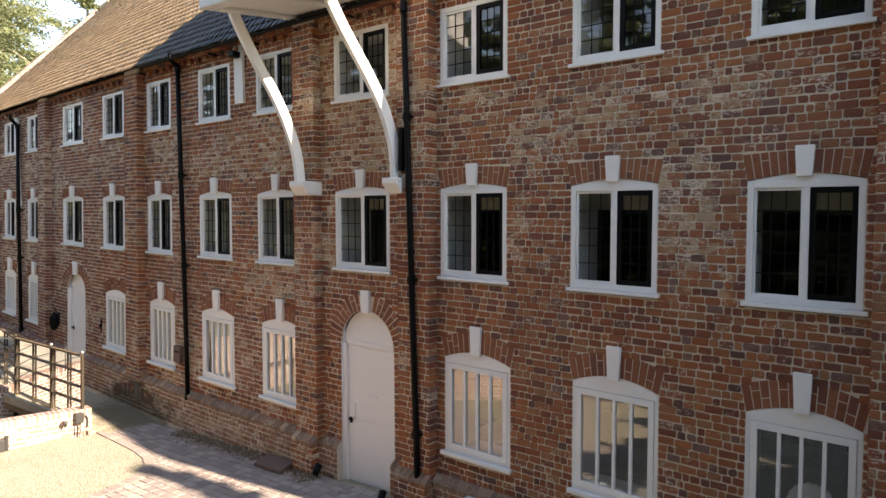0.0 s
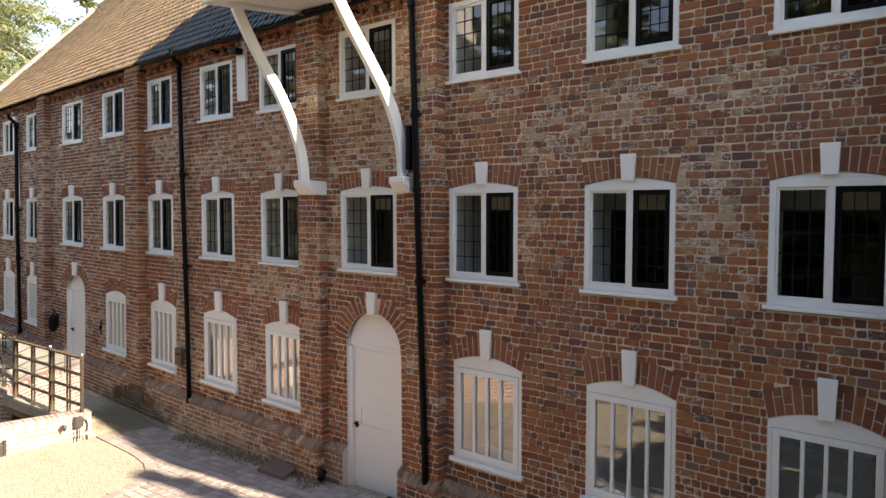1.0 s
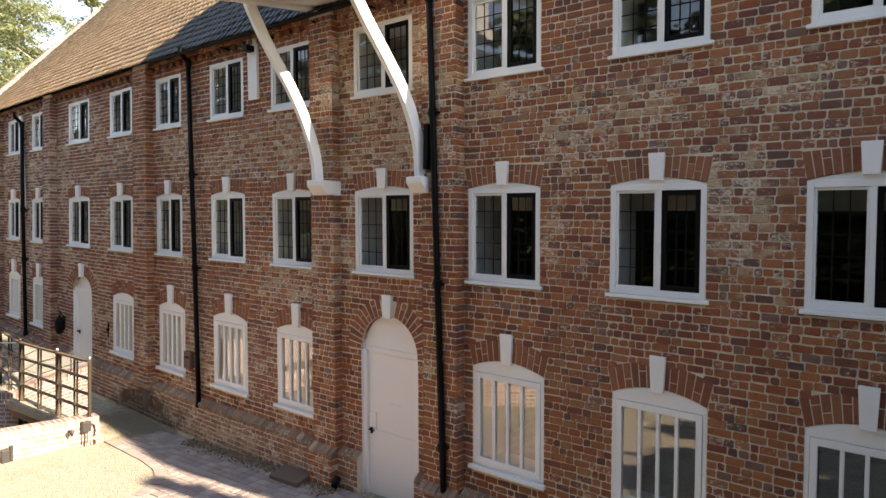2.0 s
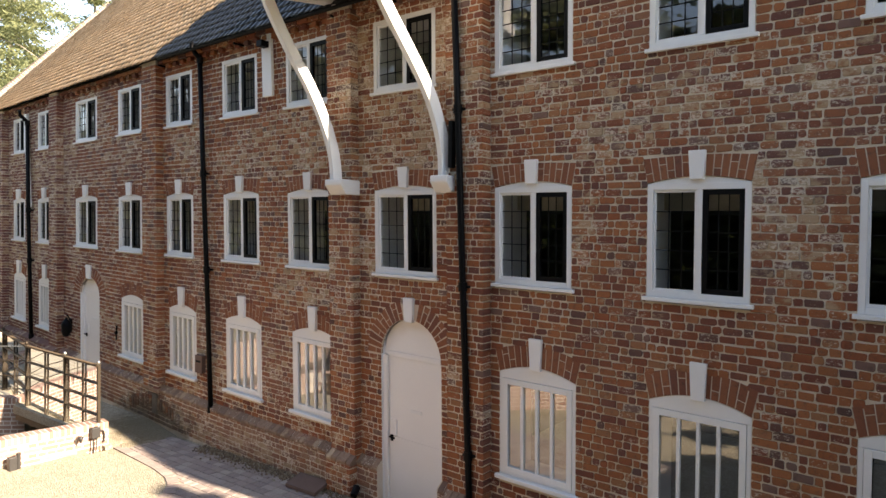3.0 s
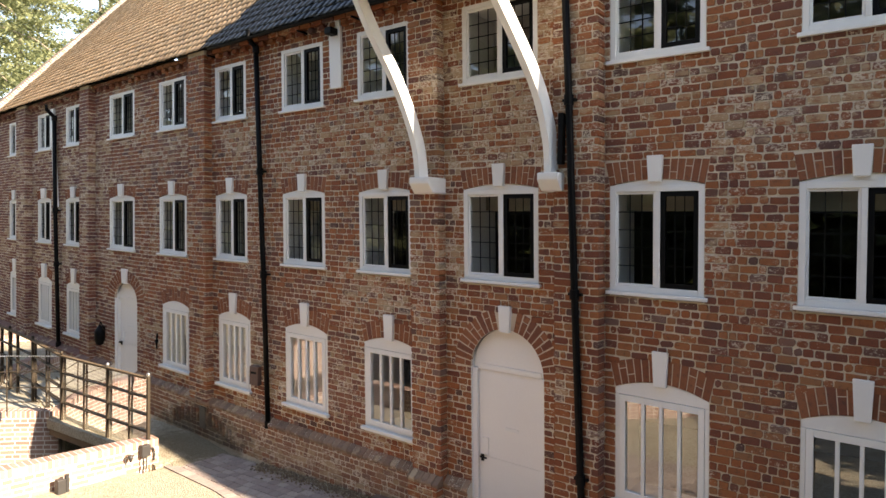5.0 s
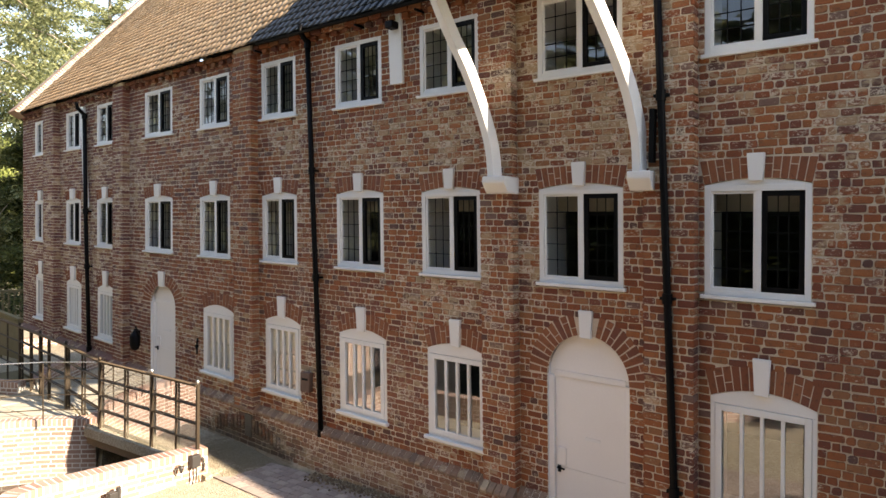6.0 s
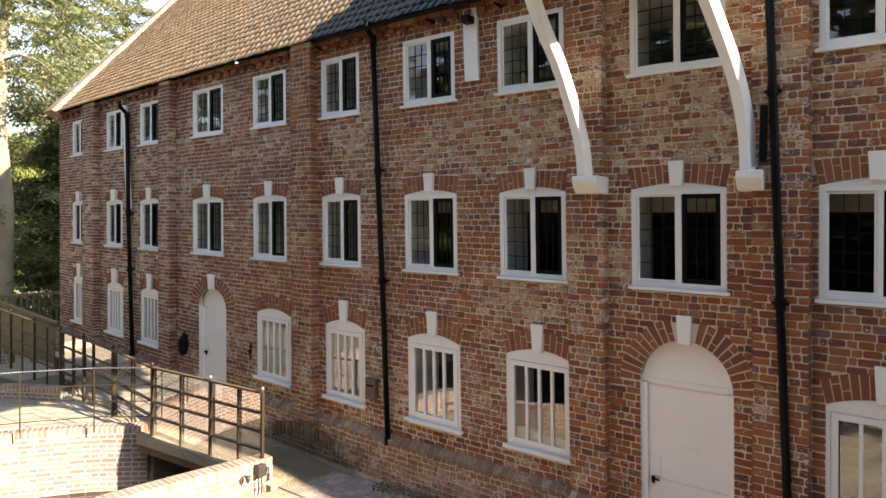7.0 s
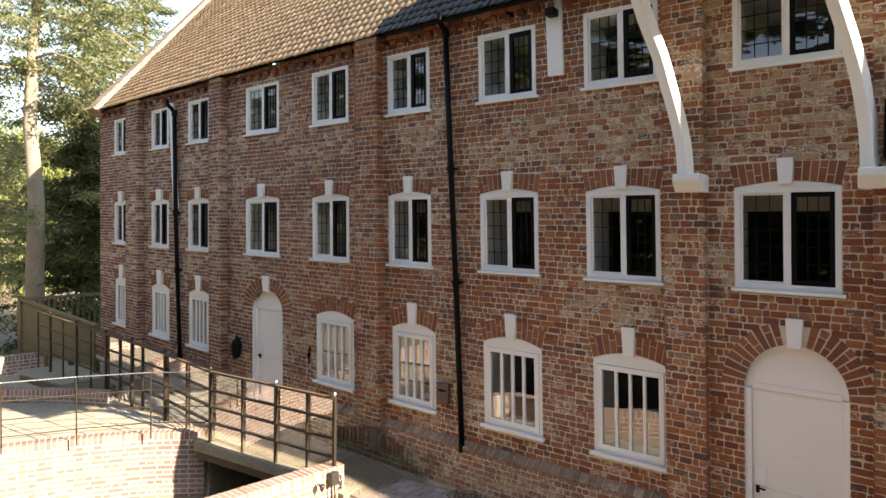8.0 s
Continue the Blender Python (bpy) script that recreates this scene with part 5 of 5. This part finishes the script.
tree((1.05, 17.5, 0.0), 14.5, 3.0, CEDAR, "tall conifer with pale trunk and drooping feathery sprays", 3, 34000, 0.14, 0.9, 22, 0.48, 0.20, None, 0.3, 11, 0.16)
tree((3.3, 19.2, 0.0), 11.6, 2.5, CEDAR, "pale green conifer with layered drooping sprays beside the far gable", 15, 46000, 0.14, 0.8, 34, 0.2, 0.17, None, 0.3, 13, 0.17)
tree((2.7, 18.0, 0.0), 6.6, 1.9, BROAD, "dense dark evergreen beside the far gable", 5, 50000, 0.11, 0.7, 34, 0.06, 0.16, None, 0.3, 14, 0.2)
tree((10.2, 27.0, 0.0), 15.0, 3.4, CEDAR, "thin-crowned tree behind the mill roof", 7, 36000, 0.16, 0.4, 28, 0.3, 0.2, None, 0.3, 13, 0.17)
tree((2.6, 25.5, 0.0), 8.6, 3.0, CEDAR, "spreading pale green conifer beyond the island", 9, 30000, 0.15, 0.6, 28, 0.15, 0.22, None, 0.3, 12, 0.16)


def willow(at, height, label, seed):
    rnd = random.Random(seed)
    t = thing("tree", at, label, "tree", "trees about the mill")
    at = Vector(at)
    wood, crown = Mesh(), Mesh()
    wood.tube([tuple(at), tuple(at + Vector((0.1, 0, height * 0.5))), tuple(at + Vector((0, 0.1, height * 0.85)))], [0.3, 0.2, 0.08], 10)
    for i in range(260):
        a, r = rnd.uniform(0, 2 * math.pi), 3.0 * math.sqrt(rnd.random())
        top = at + Vector((math.cos(a) * r, math.sin(a) * r, height * (0.95 - 0.05 * r) + rnd.uniform(-0.4, 0.3)))
        drop = rnd.uniform(3.0, 7.4)
        for k in range(int(drop / 0.085)):
            c = top + Vector((rnd.gauss(0, 0.05), rnd.gauss(0, 0.05), -k * 0.085))
            clump(crown, c, 0.19, 2.5, rnd, 0.2)
    part("trunk", wood, BARK, t, smooth=True)
    part("crown", crown, WILLOW, t)


willow((6.2, 31.5, 0.0), 8.8, "weeping willow with long hanging pale green shoots", 11)

# planting across the yard, seen in the window glass
for x, y, h, seed in ((-19, -8, 16, 21), (-20, -0.5, 18, 22), (-19, 6.5, 17, 23), (-20, 13.5, 16, 24), (-20, 21, 15, 25), (-21, 29, 15, 26)):
    tree((x, y, 0.0), h, 5.0, CEDAR, "broad sunlit garden tree across the yard", seed, 20000, 0.36, 0.4, 26, 0.3, 0.3)
# trees below y zero are added to keep sky light off the near wall
for x, y, h, seed in ((-10.5, -11.0, 15, 51), (-12.0, -19.0, 15, 52), (-12.6, -5.0, 14, 53), (-11.8, -8.6, 15, 58), (-9.0, -14.5, 15, 59), (-12.5, 10.0, 13, 54), (-11.5, 16.5, 13, 55), (-10.0, 22.5, 13, 56), (-14.0, 31.0, 13, 57)):
    tree((x, y, 0.0), h, 3.3, CEDAR, "tall leafy tree added at the edge of the yard for reflections and blocked sky", seed, 20000, 0.30, 0.4, 28, 0.2, 0.26)


def hedge(x0, x1, y0, y1, height, label, seed, leaves, across=False, leaf_kind=None):
    """A clipped mass: a lumpy inner body and a coat of leaves."""
    rnd = random.Random(seed)
    h = thing("tree_belt", ((y0 + y1) / 2, -(x0 + x1) / 2, 0) if across else ((x0 + x1) / 2, (y0 + y1) / 2, 0), label, "trees")
    body, coat, n = Mesh(), Mesh(), 40
    prof = [(x1, 0.0), (x1 + 0.15, height * 0.5), (x1 - 0.2, height * 0.85), ((x0 + x1) / 2, height), (x0, height * 0.8), (x0, 0.0)]
    for i in range(n + 1):
        y = y0 + (y1 - y0) * i / n
        body.v += [(x + rnd.uniform(-0.25, 0.1), y, z * rnd.uniform(0.88, 1.04)) for x, z in prof]
    body.f = [(i * 6 + k, i * 6 + k + 1, i * 6 + 7 + k, i * 6 + 6 + k) for i in range(n) for k in range(5)]
    for _ in range(leaves):
        z = height * rnd.random() ** 0.8
        clump(coat, (x1 - 0.12 * z * rnd.random() + rnd.gauss(0.1, 0.5), rnd.uniform(y0, y1), z), 0.42 * rnd.uniform(0.6, 1.3), 0.4, rnd)
    if across:
        body.v, coat.v = [(y, -x, z) for x, y, z in body.v], [(y, -x, z) for x, y, z in coat.v]
    part("inner_growth", body, BROAD, h)
    part("leaves", coat, leaf_kind or BROAD, h, kind="stuff")


hedge(-19.0, -15.5, -22, 40, 5.4, "dark belt of garden shrubs across the yard", 41, 26000)
hedge(-40.0, -36.0, -22, 30, 8.0, "sunlit belt of mixed trees beyond the garden", 43, 30000, True, CEDAR)
# out of view, added only to throw the dark band across the paving
tree((-0.86, -11.3, 0.0), 7.3, 0.36, BROAD, "unseen narrow tree added beyond the near gable to cast a shadow band", 31, 30000, 0.14, 0.3, 44, 0.05, 0.14, None, 0.05)
# out-of-view trees added to shade the yard and block sky
tree((-5.6, -11.6, 0.0), 4.4, 2.3, BROAD, "unseen broad tree added near the yard entrance to hold off light", 35, 15000, 0.32, 0.4, 30, 0.1, 0.25)
tree((-2.8, -11.2, 0.0), 4.4, 1.9, BROAD, "unseen broad tree added near the yard entrance to hold off light", 34, 15000, 0.32, 0.4, 30, 0.1, 0.25)
tree((-16.0, -19.0, 0.0), 13.0, 4.6, BROAD, "unseen broad tree added near the yard entrance to hold off light", 32, 9000, 0.36, 0.4, 30, 0.12, 0.3)
tree((-19.0, -14.0, 0.0), 13.0, 4.4, BROAD, "unseen broad tree added near the yard entrance to hold off light", 33, 9000, 0.36, 0.4, 30, 0.12, 0.3)

# ---- small things ----
wall_light = thing("wall_light", (-0.2, -1.08, 4.35), "slim black wall light beside the tall downpipe", "lamp")
part("case", Mesh().box(-0.25, -0.17, -1.115, -1.06, 4.09, 4.62), BLACK, wall_light, bevel=0.006)
part("bracket", Mesh().box(-0.18, -0.15, -1.10, -1.06, 4.3, 4.4), BLACK, wall_light)

lantern = thing("wall_lantern", (-0.12, 7.97, 1.42), "black iron wall lantern beside the far door", "lantern")
part("back_plate", Mesh().box(-0.03, -0.012, 8.07, 8.17, 1.28, 1.52), BLACK, lantern)
part("arm", Mesh().tube([(-0.03, 8.11, 1.5), (-0.10, 8.06, 1.6), (-0.16, 7.97, 1.62), (-0.17, 7.97, 1.55)], 0.012, 8), BLACK, lantern, smooth=True)
part("body", Mesh().lathe([(0.02, 0.0), (0.06, 0.02), (0.085, 0.1), (0.09, 0.24), (0.07, 0.29), (0.03, 0.34), (0.012, 0.38)], (-0.17, 7.97, 1.2), 12), BLACK, lantern, smooth=True)

meter = thing("meter_box", (-0.06, 3.84, 1.18), "small rust-brown meter box beside the downpipe", "meter box")
part("case", Mesh().box(-0.09, -0.01, 3.76, 3.94, 1.05, 1.33), SLAB, meter, bevel=0.008)
part("slot", Mesh().box(-0.094, -0.088, 3.79, 3.91, 1.22, 1.25), BLACK, meter)

for y, z in ((6.42, 1.42), (11.15, 2.02)):
    tie = thing("wall_tie", (-0.02, y, z), "short rusted iron wall tie", "wall tie", "iron wall ties")
    part("bar", Mesh().tube([(-0.02, y, z - 0.13), (-0.02, y + 0.01, z), (-0.02, y - 0.01, z + 0.13)], 0.014, 8), LEAD, tie)
    part("boss", Mesh().tube([(-0.045, y, z), (0.0, y, z)], 0.03, 8), LEAD, tie)

stone = Mesh().slab([(0.80, -0.045), (1.35, -0.045), (1.35, 0.0), (0.80, 0.0)], -0.50, -0.16)
stone.v = [(x, y + 0.25 * (x + 0.33), z + 0.10 * (x + 0.5)) for x, y, z in stone.v]
tagged(new("stone_slab", stone.data("stone_slab", SLAB)), "brown stone slab lying against the plinth", "slab")

for y, x in ((0.30, -0.24), (-1.02, -0.42)):
    lamp = thing("ground_uplight", (x, y, -0.05), "small black ground uplight beside the door", "lamp", "uplights by the door")
    part("spike", Mesh().tube([(x, y, -0.08), (x, y, 0.03)], 0.012, 8), BLACK, lamp)
    part("head", Mesh().tube([(x - 0.05, y - 0.02, 0.02), (x + 0.05, y + 0.02, 0.09)], [0.045, 0.05], 12), BLACK, lamp)

cab = thing("cable_box", (-1.30, 4.66, 0.2), "grey electrical box with looping cables on the brick wall", "cable box")
part("case", Mesh().box(-1.36, -1.23, 4.64, 4.73, 0.14, 0.30), SLATEBOX, cab, bevel=0.008)
for dx in (0.0, 0.05):
    part("cable", Mesh().tube([(-1.33 + dx, 4.68, 0.14), (-1.33 + dx, 4.67, 0.02), (-1.34 + dx, 4.67, -0.08)], 0.01, 6), SLATEBOX, cab)
part("cable", Mesh().tube([(-1.23, 4.69, 0.24), (-1.17, 4.68, 0.23), (-1.15, 4.68, 0.14), (-1.16, 4.68, 0.05)], 0.012, 8), SLATEBOX, cab)
cone = thing("wall_spotlight", (-1.5, 4.68, 0.2), "small grey cone spotlight on the brick wall", "lamp")
part("cone", Mesh().lathe([(0.012, 0.0), (0.03, 0.05), (0.042, 0.09)], (-1.52, 4.66, 0.12), 10), SLATEBOX, cone, smooth=True)
part("stem", Mesh().tube([(-1.52, 4.66, 0.21), (-1.52, 4.74, 0.2)], 0.01, 8), SLATEBOX, cone)
junction = thing("cable_box", (-2.42, 4.70, 0.0), "dark grey electrical box low on the brick wall", "cable box")
part("case", Mesh().box(-2.46, -2.36, 4.72, 4.82, -0.08, 0.12), SLATEBOX, junction, bevel=0.008)
part("conduit", Mesh().tube([(-2.33, 4.76, -0.1), (-2.33, 4.76, 0.16)], 0.03, 10), SLATEBOX, junction)

bench = thing("bench", (-0.55, -2.8, -0.07), "pale teal painted garden bench against the plinth", "bench")
for i in range(4):
    part("seat_slat", Mesh().box(-0.86 + i * 0.11, -0.76 + i * 0.11, -3.4, -2.3, 0.36, 0.385), TEAL, bench, bevel=0.004)
for x in (-0.83, -0.48):
    for y in (-3.3, -2.4):
        part("leg", Mesh().box(x - 0.025, x + 0.025, y - 0.025, y + 0.025, -0.08, 0.36), TEAL, bench)

shell = thing("fan_ornament", (0.35, -5.62, 0.8), "white fan-shaped ornament on the inner sill", "ornament")
rim = [(-5.62 + (0.2 + 0.012 * (k % 2)) * math.cos(math.pi * k / 20), 0.86 + (0.2 + 0.012 * (k % 2)) * math.sin(math.pi * k / 20)) for k in range(21)]
part("fan", Mesh().slab(rim, 0.33, 0.36), WHITE, shell)
part("foot", Mesh().box(0.28, 0.42, -5.7, -5.54, 0.78, 0.87), WHITE, shell)

# loose stones and leaf litter along the foot of the plinth
rnd = random.Random(77)
litter = Mesh()
for _ in range(1900):
    y = rnd.uniform(0.25, 3.6)
    x = -0.12 - abs(rnd.gauss(0, 0.12)) - (0.1 if y < 0.5 else 0)
    r = rnd.uniform(0.008, 0.026)
    n = len(litter.v)
    z = -0.052
    litter.v += [(x + r * rnd.uniform(0.6, 1.3) * math.cos(a), y + r * rnd.uniform(0.6, 1.5) * math.sin(a), z) for a in (0.2, 1.7, 3.3, 4.8)] + [(x, y, z + r * 1.1)]
    litter.f += [(n + i, n + (i + 1) % 4, n + 4) for i in range(4)]
tagged(new("loose_stones", litter.data("loose_stones", LITTER)), "loose stones and dry leaves along the plinth", "stones", "", "stuff")

# ---- pieces of wall, arches, roof and paving laid last ----
shared = {}
for y0, y1, z0, z1 in near_bricks:
    key = (round(y1 - y0, 3), random.randrange(3))
    if key not in shared:
        m = Mesh().brick(-0.012, 0.01, -(y1 - y0) / 2, (y1 - y0) / 2, -(z1 - z0) / 2, (z1 - z0) / 2, 0.0035, 0.005)
        shared[key] = m.data("brick", BRICK)
    ob = new("brick", shared[key])
    ob.parent = wall_front
    place = Vector(settle(0, (y0 + y1) / 2, (z0 + z1) / 2)) - wall_front.location
    ob.location = place
    ob.scale = (1, 1, rise((y0 + y1) / 2))
for r, y, black in roof_pieces:
    part("tile", pantile(r * GAUGE, y, Mesh()), BLACKTILE if black else PANTILE, roof, smooth=True)
for x0, x1, y0, y1 in block_spots:
    m = Mesh()
    block(m, x0, x1, y0, y1, -0.055)
    part("block", m, COBBLE, paving)
